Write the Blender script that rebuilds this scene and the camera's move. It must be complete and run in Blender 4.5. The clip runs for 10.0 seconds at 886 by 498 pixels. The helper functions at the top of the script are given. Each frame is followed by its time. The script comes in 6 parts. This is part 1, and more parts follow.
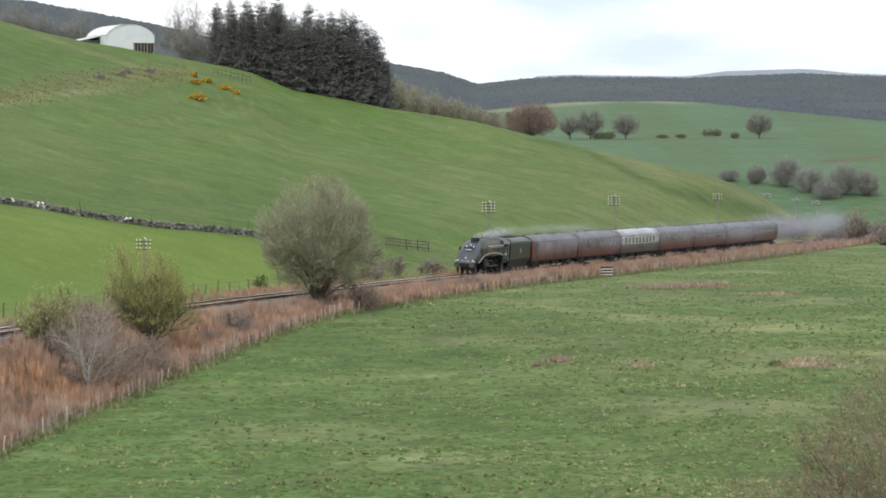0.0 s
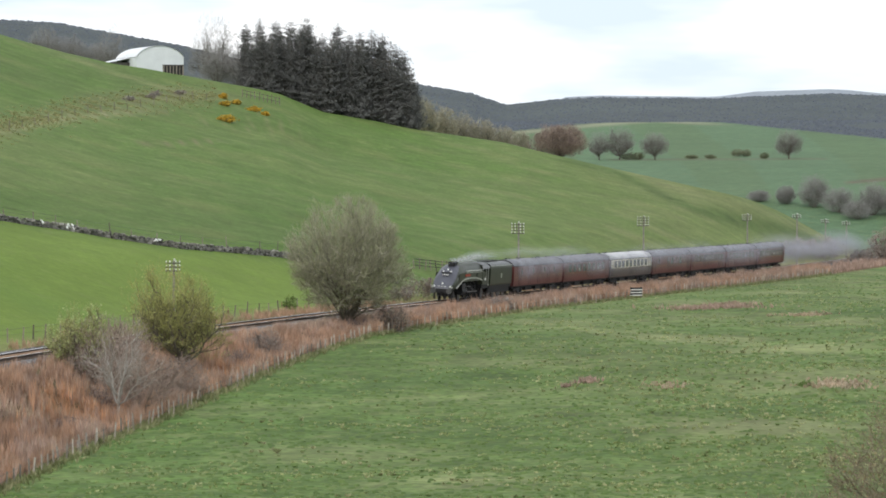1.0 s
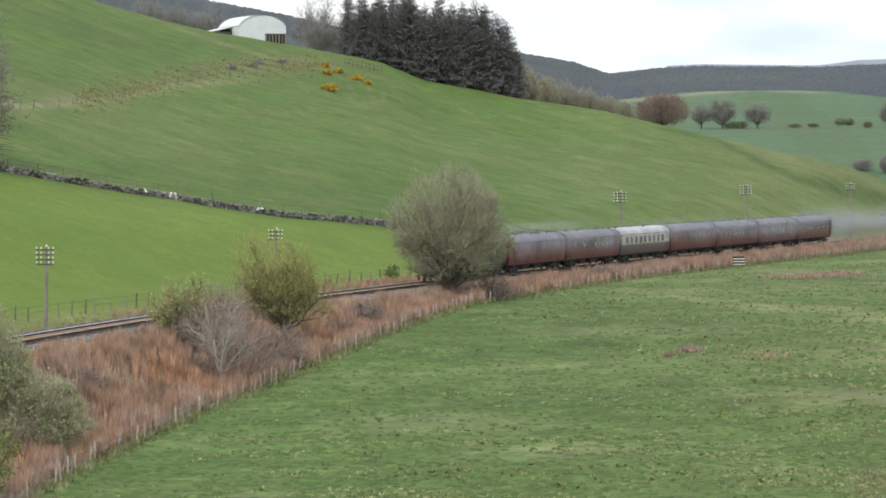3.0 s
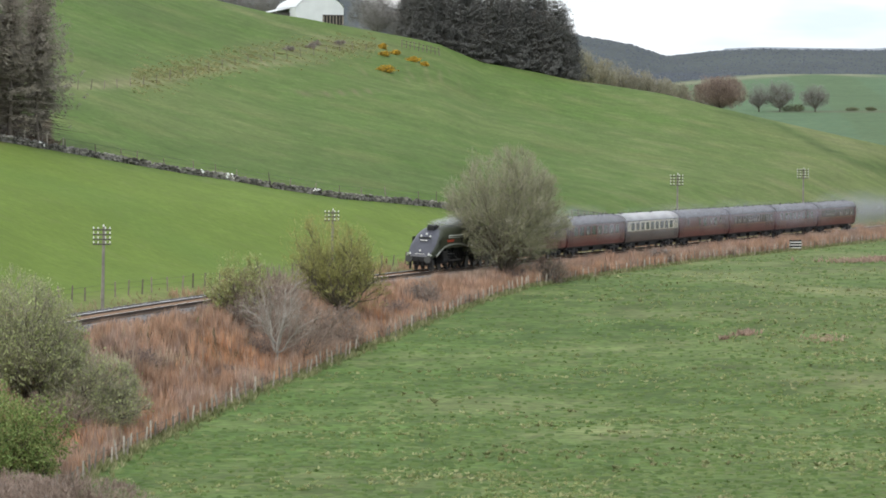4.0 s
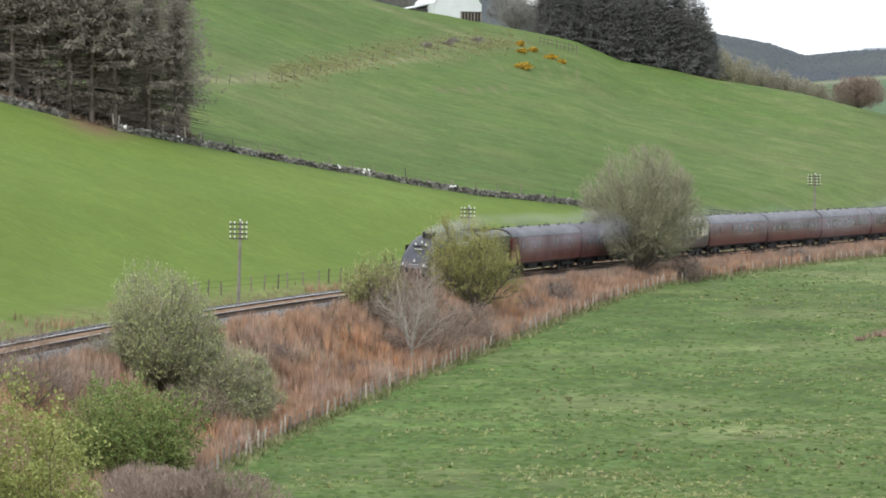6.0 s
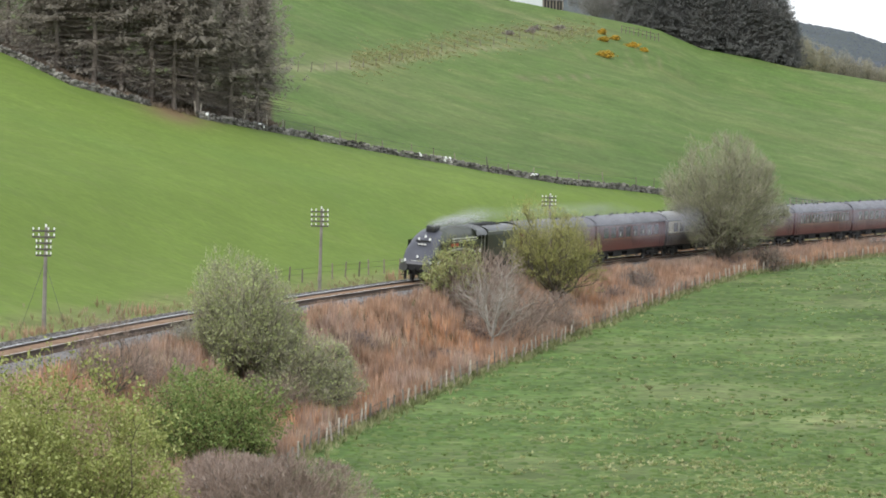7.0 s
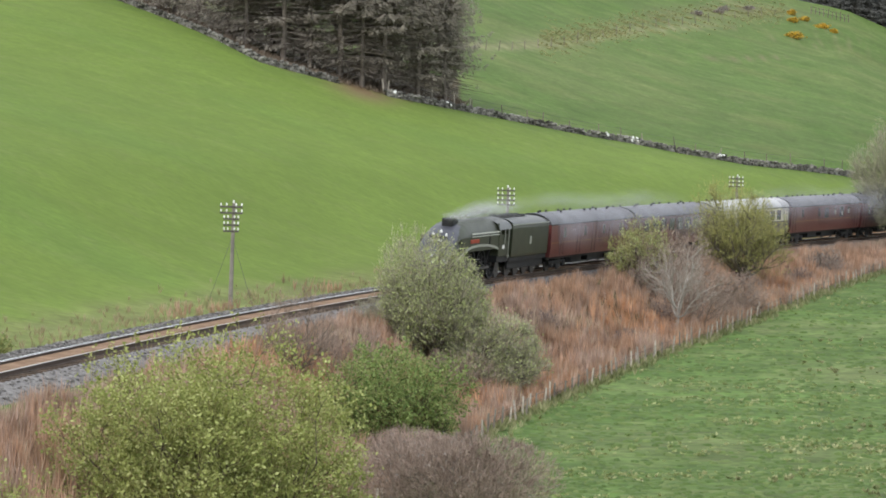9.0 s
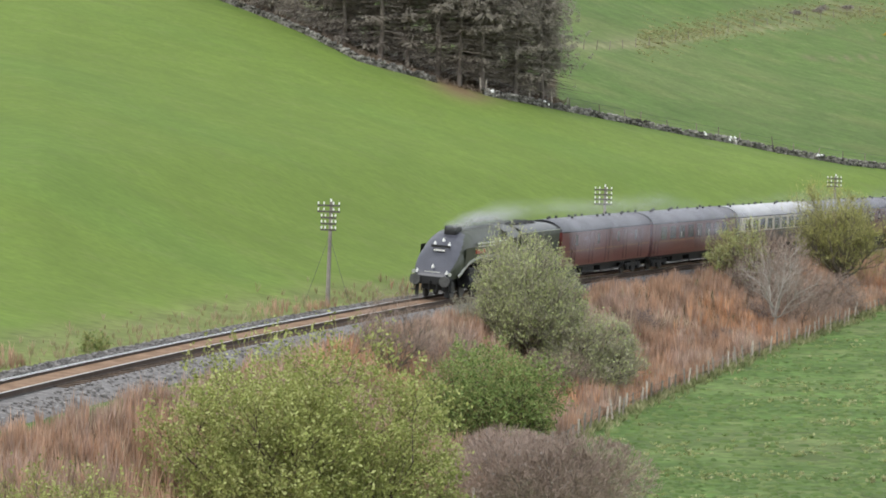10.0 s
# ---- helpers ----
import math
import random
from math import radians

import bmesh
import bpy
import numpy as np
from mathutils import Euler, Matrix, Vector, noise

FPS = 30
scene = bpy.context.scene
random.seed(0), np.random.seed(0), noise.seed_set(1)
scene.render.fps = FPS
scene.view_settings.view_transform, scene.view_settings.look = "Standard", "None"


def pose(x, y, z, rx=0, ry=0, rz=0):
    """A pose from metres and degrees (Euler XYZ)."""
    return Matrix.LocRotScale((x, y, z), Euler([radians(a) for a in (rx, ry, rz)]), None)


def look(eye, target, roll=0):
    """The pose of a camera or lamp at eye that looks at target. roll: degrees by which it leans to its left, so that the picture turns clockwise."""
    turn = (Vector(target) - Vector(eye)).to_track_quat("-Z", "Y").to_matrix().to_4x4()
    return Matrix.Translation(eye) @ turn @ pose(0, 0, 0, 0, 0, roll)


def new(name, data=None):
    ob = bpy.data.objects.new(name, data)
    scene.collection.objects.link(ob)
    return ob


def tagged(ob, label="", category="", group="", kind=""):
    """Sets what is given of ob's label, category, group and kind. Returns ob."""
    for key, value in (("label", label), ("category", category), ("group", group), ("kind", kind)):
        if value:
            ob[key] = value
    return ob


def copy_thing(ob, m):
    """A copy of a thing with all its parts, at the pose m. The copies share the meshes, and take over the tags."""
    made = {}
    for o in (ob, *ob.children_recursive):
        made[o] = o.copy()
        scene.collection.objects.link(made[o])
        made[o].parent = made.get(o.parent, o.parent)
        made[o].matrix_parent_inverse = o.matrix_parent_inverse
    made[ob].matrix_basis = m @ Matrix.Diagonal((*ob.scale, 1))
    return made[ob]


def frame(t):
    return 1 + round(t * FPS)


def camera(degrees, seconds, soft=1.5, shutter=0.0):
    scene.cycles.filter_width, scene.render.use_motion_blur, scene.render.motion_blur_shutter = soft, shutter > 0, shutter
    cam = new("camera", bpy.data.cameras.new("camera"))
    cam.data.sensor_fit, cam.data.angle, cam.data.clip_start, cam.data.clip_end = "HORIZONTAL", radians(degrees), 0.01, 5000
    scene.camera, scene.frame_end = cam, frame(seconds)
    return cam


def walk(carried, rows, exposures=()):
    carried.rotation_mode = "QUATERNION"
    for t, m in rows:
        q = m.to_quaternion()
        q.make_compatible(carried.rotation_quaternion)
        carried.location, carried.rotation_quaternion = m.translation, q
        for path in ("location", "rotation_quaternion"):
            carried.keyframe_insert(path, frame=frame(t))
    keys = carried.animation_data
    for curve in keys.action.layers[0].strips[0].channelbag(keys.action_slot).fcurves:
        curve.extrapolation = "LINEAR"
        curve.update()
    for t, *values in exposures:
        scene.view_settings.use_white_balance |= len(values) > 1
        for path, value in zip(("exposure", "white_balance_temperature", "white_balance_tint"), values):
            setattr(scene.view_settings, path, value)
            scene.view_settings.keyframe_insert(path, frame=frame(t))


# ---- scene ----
# a camera on a tripod, panned by hand after the train
cam = camera(14.89, 10.0, soft=1.75)
EYE = (0.0, 0.0, 11.05)
PAN = [  # seconds, degrees to the left, up, lean
    (0.0, -0.021, -1.328, 0.073), (0.5, 0.263, -1.242, 0.092), (1.0, 0.472, -0.971, 0.195), (1.5, 0.833, -0.969, 0.272),
    (2.0, 1.220, -1.076, 0.310), (2.5, 1.689, -1.260, 0.252), (4.0, 3.155, -1.799, -0.075), (4.5, 3.612, -1.793, -0.306),
    (5.0, 4.252, -1.755, -0.403), (5.5, 4.885, -1.778, -0.504), (7.0, 6.839, -2.079, -0.727), (7.5, 7.719, -2.146, -0.861),
    (8.0, 8.378, -2.258, -1.025), (8.5, 9.128, -2.384, -1.194), (9.0, 10.002, -2.487, -1.220), (9.5, 10.931, -2.527, -1.280),
    (10.0, 11.648, -2.539, -1.325),
]
walk(cam, [(t, pose(*EYE, 90 + up, lean, left)) for t, left, up, lean in PAN],
     exposures=[(0.0, 0.35), (2.5, 0.37), (5.5, 0.52), (7.5, 0.61), (10.0, 0.62)])

# ---- light: a bright overcast sky with a soft sun behind thin cloud ----
SUN_UP, SUN_ROUND = 48.0, 205.0
world = bpy.data.worlds.new("sky")
scene.world = world
world.use_nodes = True
_n, _l = world.node_tree.nodes, world.node_tree.links
_bg = _n["Background"]
_sky = _n.new("ShaderNodeTexSky")
_sky.sky_type, _sky.sun_disc = "NISHITA", False
_sky.sun_elevation, _sky.sun_rotation = radians(SUN_UP), radians(SUN_ROUND)
_co = _n.new("ShaderNodeTexCoord")
_map = _n.new("ShaderNodeMapping")
_map.inputs["Scale"].default_value = (2.0, 2.0, 9.0)
_cl = _n.new("ShaderNodeTexNoise")
_cl.inputs["Scale"].default_value, _cl.inputs["Detail"].default_value = 3.0, 5.0
_rp = _n.new("ShaderNodeValToRGB")
_rp.color_ramp.elements[0].position, _rp.color_ramp.elements[0].color = 0.40, (6.5, 7.5, 8.5, 1)
_rp.color_ramp.elements[1].position, _rp.color_ramp.elements[1].color = 0.56, (10.6, 10.7, 10.9, 1)
_mx = _n.new("ShaderNodeMix")
_mx.data_type = "RGBA"
_mx.inputs["Factor"].default_value = 0.9
_l.new(_co.outputs["Generated"], _map.inputs["Vector"])
_l.new(_map.outputs["Vector"], _cl.inputs["Vector"])
_l.new(_cl.outputs["Fac"], _rp.inputs["Fac"])
_l.new(_sky.outputs["Color"], _mx.inputs["A"])
_l.new(_rp.outputs["Color"], _mx.inputs["B"])
_l.new(_mx.outputs["Result"], _bg.inputs["Color"])
_bg.inputs["Strength"].default_value = 0.1
sun = new("sun", bpy.data.lights.new("sun", "SUN"))
sun.data.energy, sun.data.angle, sun.data.color = 1.2, radians(14), (1.0, 0.95, 0.87)
_a, _e = radians(SUN_ROUND), radians(SUN_UP)
sun.matrix_world = look((0, 0, 60), Vector((0, 0, 60)) - Vector((math.sin(_a) * math.cos(_e), math.cos(_a) * math.cos(_e), math.sin(_e))))


# ---- the lie of the land: heights in metres, rails near z = 0, the eye over the origin ----
EYE_Z = 11.05


def _line():
    """The railway's centre line, by the metre along it: x, y and heading."""
    ss = np.arange(-260.0, 700.0, 0.5)
    bend = 0.001851 - 7.484e-6 * np.clip(ss, -60, 330)
    bend = np.where(ss > 330, bend * np.clip(1 - (ss - 330) / 80, 0, 1), bend)
    bend = np.where(ss < 0, 0.0013, bend)
    a = np.cumsum(bend) * 0.5
    a += 0.08335 - np.interp(0, ss, a)
    x, y = np.cumsum(np.sin(a)) * 0.5, np.cumsum(np.cos(a)) * 0.5
    return ss, x - 38.63 - np.interp(0, ss, x), y + 184.12 - np.interp(0, ss, y), a


LINE_S, LINE_X, LINE_Y, LINE_A = _line()


def on_line(s, off=0.0):
    """x, y and heading at s metres along the line, off metres to its valley side."""
    x, y, a = (np.interp(s, LINE_S, v) for v in (LINE_X, LINE_Y, LINE_A))
    return x + np.cos(a) * off, y - np.sin(a) * off, a


def rail_z(s):
    return -0.12 - 0.0013 * s


def to_line(x, y):
    """How far along the line a place lies, and how far to its valley side."""
    x, y = np.ravel(x).astype(float), np.ravel(y).astype(float)
    s, off = np.empty(len(x)), np.empty(len(x))
    for i in range(0, len(x), 4000):
        dx, dy = x[i:i + 4000, None] - LINE_X[None, ::8], y[i:i + 4000, None] - LINE_Y[None, ::8]
        k = np.argmin(dx * dx + dy * dy, axis=1) * 8
        ex, ey, a = x[i:i + 4000] - LINE_X[k], y[i:i + 4000] - LINE_Y[k], LINE_A[k]
        s[i:i + 4000] = LINE_S[k] + ex * np.sin(a) + ey * np.cos(a)
        off[i:i + 4000] = ex * np.cos(a) - ey * np.sin(a)
    return s, off


def smooth(a, b, v):
    q = np.clip((v - a) / (b - a), 0, 1)
    return q * q * (3 - 2 * q)


def waves(x, y, scale, seed):
    """A cheap smooth wobble of about -1 to 1."""
    r = np.random.RandomState(seed)
    out = 0
    for _ in range(5):
        a, p, k = r.uniform(0, 6.28), r.uniform(0, 6.28), r.uniform(0.6, 1.7) / scale
        out = out + np.sin((x * np.cos(a) + y * np.sin(a)) * k * 6.28 + p)
    return out / 3


def fence_off(s):
    """The field fence's distance from the line."""
    return np.interp(s, [-70, -24, 8, 40, 65, 120, 180, 335], [17.5, 15, 14.3, 13.3, 12, 8.6, 8, 7.5])


def field_z(s):
    """The level of the meadow at its fence."""
    return np.interp(s, [-150, -24, 8, 40, 65, 100, 120, 180, 225, 335, 420], [-5.4, -4.6, -4.4, -4.0, -3.4, -2.3, -1.8, -1.5, -1.55, -1.7, -1.7])


# the hill over the line, by bearing from the eye: its brow's rise in degrees
BROW_AZ = [-30, -20, -14, -9.5, -7.43, -6.0, -4.8, -3.2, -2.5, -0.8, 0.55, 2.1, 4.0, 5.9, 7.5, 10]
BROW_EL = [6.0, 5.4, 4.4, 3.15, 2.52, 2.17, 1.98, 1.66, 1.36, 1.04, 0.83, 0.45, 0.02, -0.42, -0.52, -0.60]
RIDGE_AZ = [-30, -9, -7, -5, -3.5, -0.8, 0.0, 0.6, 1.4, 2.2, 4.0, 6.0, 7.5, 12, 40]
RIDGE_EL = [3.2, 2.95, 2.86, 2.50, 2.15, 1.80, 1.66, 1.46, 1.55, 1.58, 1.55, 1.62, 1.56, 1.4, 1.2]


def brow_d(az):
    return np.interp(az, [-20, -8, 0, 6, 10], [560, 610, 640, 620, 600])


def land_z(x, y):
    """The height of the ground."""
    shape = np.shape(x)
    x, y = np.ravel(x).astype(float), np.ravel(y).astype(float)
    s, off = to_line(x, y)
    d, az = np.hypot(x, y), np.degrees(np.arctan2(x, y))
    fo, fz, rz = fence_off(s), field_z(s), rail_z(s)
    # valley side: bank down to the fence, the meadow, and the knoll under the eye
    bank = rz - 0.75 + (fz - rz + 0.75) * smooth(3.0, fo * 0.8, off)
    past = np.maximum(off - fo, 0)
    bank += 0.35 * waves(x, y, 60, 3) * smooth(4, 30, past) + 0.12 * waves(x, y, 13, 4) * smooth(2, 8, past)
    knoll = 9.45 - 0.0 * d
    near = bank + (knoll - bank) * (1 - smooth(4, 82, d))
    # hill side
    dl = np.interp(az, np.degrees(np.arctan2(LINE_X, LINE_Y))[400:1500:20], np.hypot(LINE_X, LINE_Y)[400:1500:20])
    el, db = np.interp(az, BROW_AZ, BROW_EL), brow_d(az)
    zb = EYE_Z + db * np.tan(np.radians(el))
    q = np.clip((d - dl) / np.maximum(db - dl, 40), 0, 1.6)
    rise = np.where(q < 1, q * (0.62 + 0.38 * q), 1)
    low = rz - 0.7
    hill = low + (zb - low) * rise * smooth(2, 30, -off) + 0.5 * waves(x, y, 90, 8) * smooth(20, 90, -off) * (1 - smooth(0.8, 1, q))
    over = np.maximum(d - db, 0)
    # behind the brow: a dip, sloping fields, the wooded ridge, far moor
    hill = hill - smooth(0, 1, over / 130) * 0.075 * over
    far_el = np.interp(d, [760, 900, 1120, 1750, 1900, 2100, 2900, 3300, 4900], [-0.8, -0.1, 0.4, 1.16, 1.1, 1.0, 0.0, 0.0, 0.0])
    ridge = np.interp(az, RIDGE_AZ, RIDGE_EL)
    k = smooth(2050, 2900, d)
    far_el = far_el * (1 - k) + ridge * k
    far_el = np.where(d > 2900, ridge - 0.0009 * (d - 2900) + np.interp(az, [1.2, 1.6, 4.2, 4.8, 6.3, 6.9, 12], [0.2, 0.39, 0.39, 0.445, 0.435, 0.395, 0.36]) * smooth(3600, 4800, d) + 0.0009 * np.maximum(d - 3300, 0), far_el)
    far = EYE_Z + d * np.tan(np.radians(far_el))
    w = smooth(720, 900, d)
    hill = hill * (1 - w) + far * w
    z = np.where(off > 0, near, hill)
    side = smooth(560, 760, d) * (off > 0)
    z = z * (1 - side) + far * w * side + (-1.5) * (1 - w) * side
    return z.reshape(shape)


# ---- materials ----
def nodes_of(name):
    m = bpy.data.materials.new(name)
    m.use_nodes = True
    return m, m.node_tree.nodes, m.node_tree.links, m.node_tree.nodes["Principled BSDF"]


def surface(name, base, rough=0.8, vary=0.25, scale=3.0, fine=30.0, bump=0.2, metal=0.0, other=None, spread=0.5, by_object=0.0, by_island=0.0, gloss=0.3):
    """A surface with two scales of variation; other: a second colour that comes through in patches."""
    m, n, l, p = nodes_of(name)
    co = n.new("ShaderNodeTexCoord")
    big, small = n.new("ShaderNodeTexNoise"), n.new("ShaderNodeTexNoise")
    big.inputs["Scale"].default_value, big.inputs["Detail"].default_value = scale, 4
    small.inputs["Scale"].default_value, small.inputs["Detail"].default_value = fine, 3
    for t in (big, small):
        l.new(co.outputs["Object"], t.inputs["Vector"])
    ramp = n.new("ShaderNodeValToRGB")
    ramp.color_ramp.elements[0].position = max(0.02, spread - 0.18)
    ramp.color_ramp.elements[1].position = min(0.98, spread + 0.18)
    c2 = other or tuple(min(1, c * (1 + vary)) for c in base)
    ramp.color_ramp.elements[0].color = (*[c * (1 - vary * 0.5) for c in base], 1)
    ramp.color_ramp.elements[1].color = (*c2, 1)
    l.new(big.outputs["Fac"], ramp.inputs["Fac"])
    hsv = n.new("ShaderNodeHueSaturation")
    l.new(ramp.outputs["Color"], hsv.inputs["Color"])
    mr = n.new("ShaderNodeMapRange")
    mr.inputs["To Min"].default_value, mr.inputs["To Max"].default_value = 1 - vary, 1 + vary
    l.new(small.outputs["Fac"], mr.inputs["Value"])
    last = mr.outputs["Result"]
    if by_object or by_island:
        src = n.new("ShaderNodeObjectInfo").outputs["Random"] if by_object else n.new("ShaderNodeNewGeometry").outputs["Random Per Island"]
        k = by_object or by_island
        m2, mul = n.new("ShaderNodeMapRange"), n.new("ShaderNodeMath")
        m2.inputs["To Min"].default_value, m2.inputs["To Max"].default_value = 1 - k, 1 + k
        mul.operation = "MULTIPLY"
        l.new(src, m2.inputs["Value"])
        l.new(m2.outputs["Result"], mul.inputs[0])
        l.new(last, mul.inputs[1])
        last = mul.outputs["Value"]
    l.new(last, hsv.inputs["Value"])
    l.new(hsv.outputs["Color"], p.inputs["Base Color"])
    p.inputs["Roughness"].default_value, p.inputs["Metallic"].default_value = rough, metal
    p.inputs["Specular IOR Level"].default_value = gloss
    if bump:
        b = n.new("ShaderNodeBump")
        b.inputs["Strength"].default_value, b.inputs["Distance"].default_value = bump, 0.02
        l.new(small.outputs["Fac"], b.inputs["Height"])
        l.new(b.outputs["Normal"], p.inputs["Normal"])
    return m


def leafy(name, a, b, c=None, through_=0.25, patch=0.15):
    """Leaves, blades and twigs: each island takes its own shade between the colours."""
    m, n, l, p = nodes_of(name)
    geo, ramp = n.new("ShaderNodeNewGeometry"), n.new("ShaderNodeValToRGB")
    l.new(geo.outputs["Random Per Island"], ramp.inputs["Fac"])
    ramp.color_ramp.elements[0].color, ramp.color_ramp.elements[1].color = (*a, 1), (*(c or b), 1)
    if c:
        ramp.color_ramp.elements.new(0.55).color = (*b, 1)
    noise_ = n.new("ShaderNodeTexNoise")
    noise_.inputs["Scale"].default_value = 0.6
    co = n.new("ShaderNodeTexCoord")
    l.new(co.outputs["Object"], noise_.inputs["Vector"])
    mr, hsv = n.new("ShaderNodeMapRange"), n.new("ShaderNodeHueSaturation")
    mr.inputs["From Min"].default_value, mr.inputs["From Max"].default_value = 0.25, 0.75
    mr.inputs["To Min"].default_value, mr.inputs["To Max"].default_value = 1 - patch, 1 + patch
    l.new(noise_.outputs["Fac"], mr.inputs["Value"])
    l.new(mr.outputs["Result"], hsv.inputs["Value"])
    l.new(ramp.outputs["Color"], hsv.inputs["Color"])
    l.new(hsv.outputs["Color"], p.inputs["Base Color"])
    p.inputs["Roughness"].default_value = 0.75
    p.inputs["Specular IOR Level"].default_value = 0.2
    if through_:
        out, tr, mix = n["Material Output"], n.new("ShaderNodeBsdfTranslucent"), n.new("ShaderNodeMixShader")
        l.new(hsv.outputs["Color"], tr.inputs["Color"])
        mix.inputs["Fac"].default_value = through_
        l.new(p.outputs["BSDF"], mix.inputs[1])
        l.new(tr.outputs["BSDF"], mix.inputs[2])
        l.new(mix.outputs["Shader"], out.inputs["Surface"])
    return m


def ground_material():
    """Turf and soil: the land's cover, broken up at the scale of fields, tussocks and blades."""
    m, n, l, p = nodes_of("turf")
    att = n.new("ShaderNodeVertexColor")
    att.layer_name = "cover"
    co = n.new("ShaderNodeTexCoord")
    fac = None
    for scale, amount in ((0.02, 0.22), (0.25, 0.35), (1.6, 0.45)):
        t, mr = n.new("ShaderNodeTexNoise"), n.new("ShaderNodeMapRange")
        t.inputs["Scale"].default_value, t.inputs["Detail"].default_value = scale, 5
        l.new(co.outputs["Object"], t.inputs["Vector"])
        mr.inputs["From Min"].default_value, mr.inputs["From Max"].default_value = 0.25, 0.75
        mr.inputs["To Min"].default_value, mr.inputs["To Max"].default_value = 1 - amount, 1 + amount
        l.new(t.outputs["Fac"], mr.inputs["Value"])
        if fac is None:
            fac = mr.outputs["Result"]
        else:
            mul = n.new("ShaderNodeMath")
            mul.operation = "MULTIPLY"
            l.new(fac, mul.inputs[0])
            l.new(mr.outputs["Result"], mul.inputs[1])
            fac = mul.outputs["Value"]
        height = t
    even = n.new("ShaderNodeMix")
    even.inputs["A"].default_value = 1.0
    l.new(att.outputs["Alpha"], even.inputs["Factor"])
    l.new(fac, even.inputs["B"])
    hsv = n.new("ShaderNodeHueSaturation")
    last = att.outputs["Color"]
    for scale, lo, hi, amount, colour in ((0.35, 0.52, 0.66, 0.5, (0.185, 0.195, 0.085)), (0.8, 0.54, 0.66, 0.45, (0.058, 0.098, 0.026))):
        t, mr, mul, mix = n.new("ShaderNodeTexNoise"), n.new("ShaderNodeMapRange"), n.new("ShaderNodeMath"), n.new("ShaderNodeMix")
        t.inputs["Scale"].default_value, t.inputs["Detail"].default_value, t.inputs["Roughness"].default_value = scale, 7, 0.65
        mr.inputs["From Min"].default_value, mr.inputs["From Max"].default_value, mr.inputs["To Max"].default_value = lo, hi, amount
        mul.operation, mix.data_type = "MULTIPLY", "RGBA"
        mix.inputs[7].default_value = (*colour, 1)
        l.new(co.outputs["Object"], t.inputs["Vector"])
        l.new(t.outputs["Fac"], mr.inputs["Value"])
        l.new(mr.outputs["Result"], mul.inputs[0])
        l.new(att.outputs["Alpha"], mul.inputs[1])
        l.new(mul.outputs["Value"], mix.inputs[0])
        l.new(last, mix.inputs[6])
        last = mix.outputs[2]
    l.new(last, hsv.inputs["Color"])
    l.new(even.outputs["Result"], hsv.inputs["Value"])
    l.new(hsv.outputs["Color"], p.inputs["Base Color"])
    p.inputs["Roughness"].default_value = 0.9
    p.inputs["Specular IOR Level"].default_value = 0.15
    b = n.new("ShaderNodeBump")
    b.inputs["Strength"].default_value, b.inputs["Distance"].default_value = 0.25, 0.2
    l.new(height.outputs["Fac"], b.inputs["Height"])
    l.new(b.outputs["Normal"], p.inputs["Normal"])
    return m


def glass_dark(name, tint=(0.03, 0.035, 0.04)):
    m, n, l, p = nodes_of(name)
    p.inputs["Base Color"].default_value = (*tint, 1)
    p.inputs["Roughness"].default_value = 0.06
    p.inputs["Specular IOR Level"].default_value = 0.6
    return m


def steam_material(name, colour, dense, scale):
    """Thin drifting steam, thickest at the middle of each puff."""
    m, n, l, p = nodes_of(name)
    co, mp, gr = n.new("ShaderNodeTexCoord"), n.new("ShaderNodeMapping"), n.new("ShaderNodeTexGradient")
    gr.gradient_type = "SPHERICAL"
    mp.inputs["Scale"].default_value = (1, 0, 1)
    l.new(co.outputs["Object"], mp.inputs["Vector"])
    l.new(mp.outputs["Vector"], gr.inputs["Vector"])
    nz, mr, mul = n.new("ShaderNodeTexNoise"), n.new("ShaderNodeMapRange"), n.new("ShaderNodeMath")
    nz.inputs["Scale"].default_value, nz.inputs["Detail"].default_value = scale, 4
    l.new(co.outputs["Object"], nz.inputs["Vector"])
    mr.inputs["From Min"].default_value, mr.inputs["From Max"].default_value = 0.3, 0.75
    mr.inputs["To Min"].default_value, mr.inputs["To Max"].default_value = 0.25 * dense, dense
    l.new(nz.outputs["Fac"], mr.inputs["Value"])
    mul.operation = "MULTIPLY"
    l.new(gr.outputs["Fac"], mul.inputs[0])
    l.new(mr.outputs["Result"], mul.inputs[1])
    tr, df, mix = n.new("ShaderNodeBsdfTransparent"), n.new("ShaderNodeBsdfDiffuse"), n.new("ShaderNodeMixShader")
    df.inputs["Color"].default_value = (*colour, 1)
    l.new(mul.outputs["Value"], mix.inputs["Fac"])
    l.new(tr.outputs["BSDF"], mix.inputs[1])
    l.new(df.outputs["BSDF"], mix.inputs[2])
    l.new(mix.outputs["Shader"], n["Material Output"].inputs["Surface"])
    return m


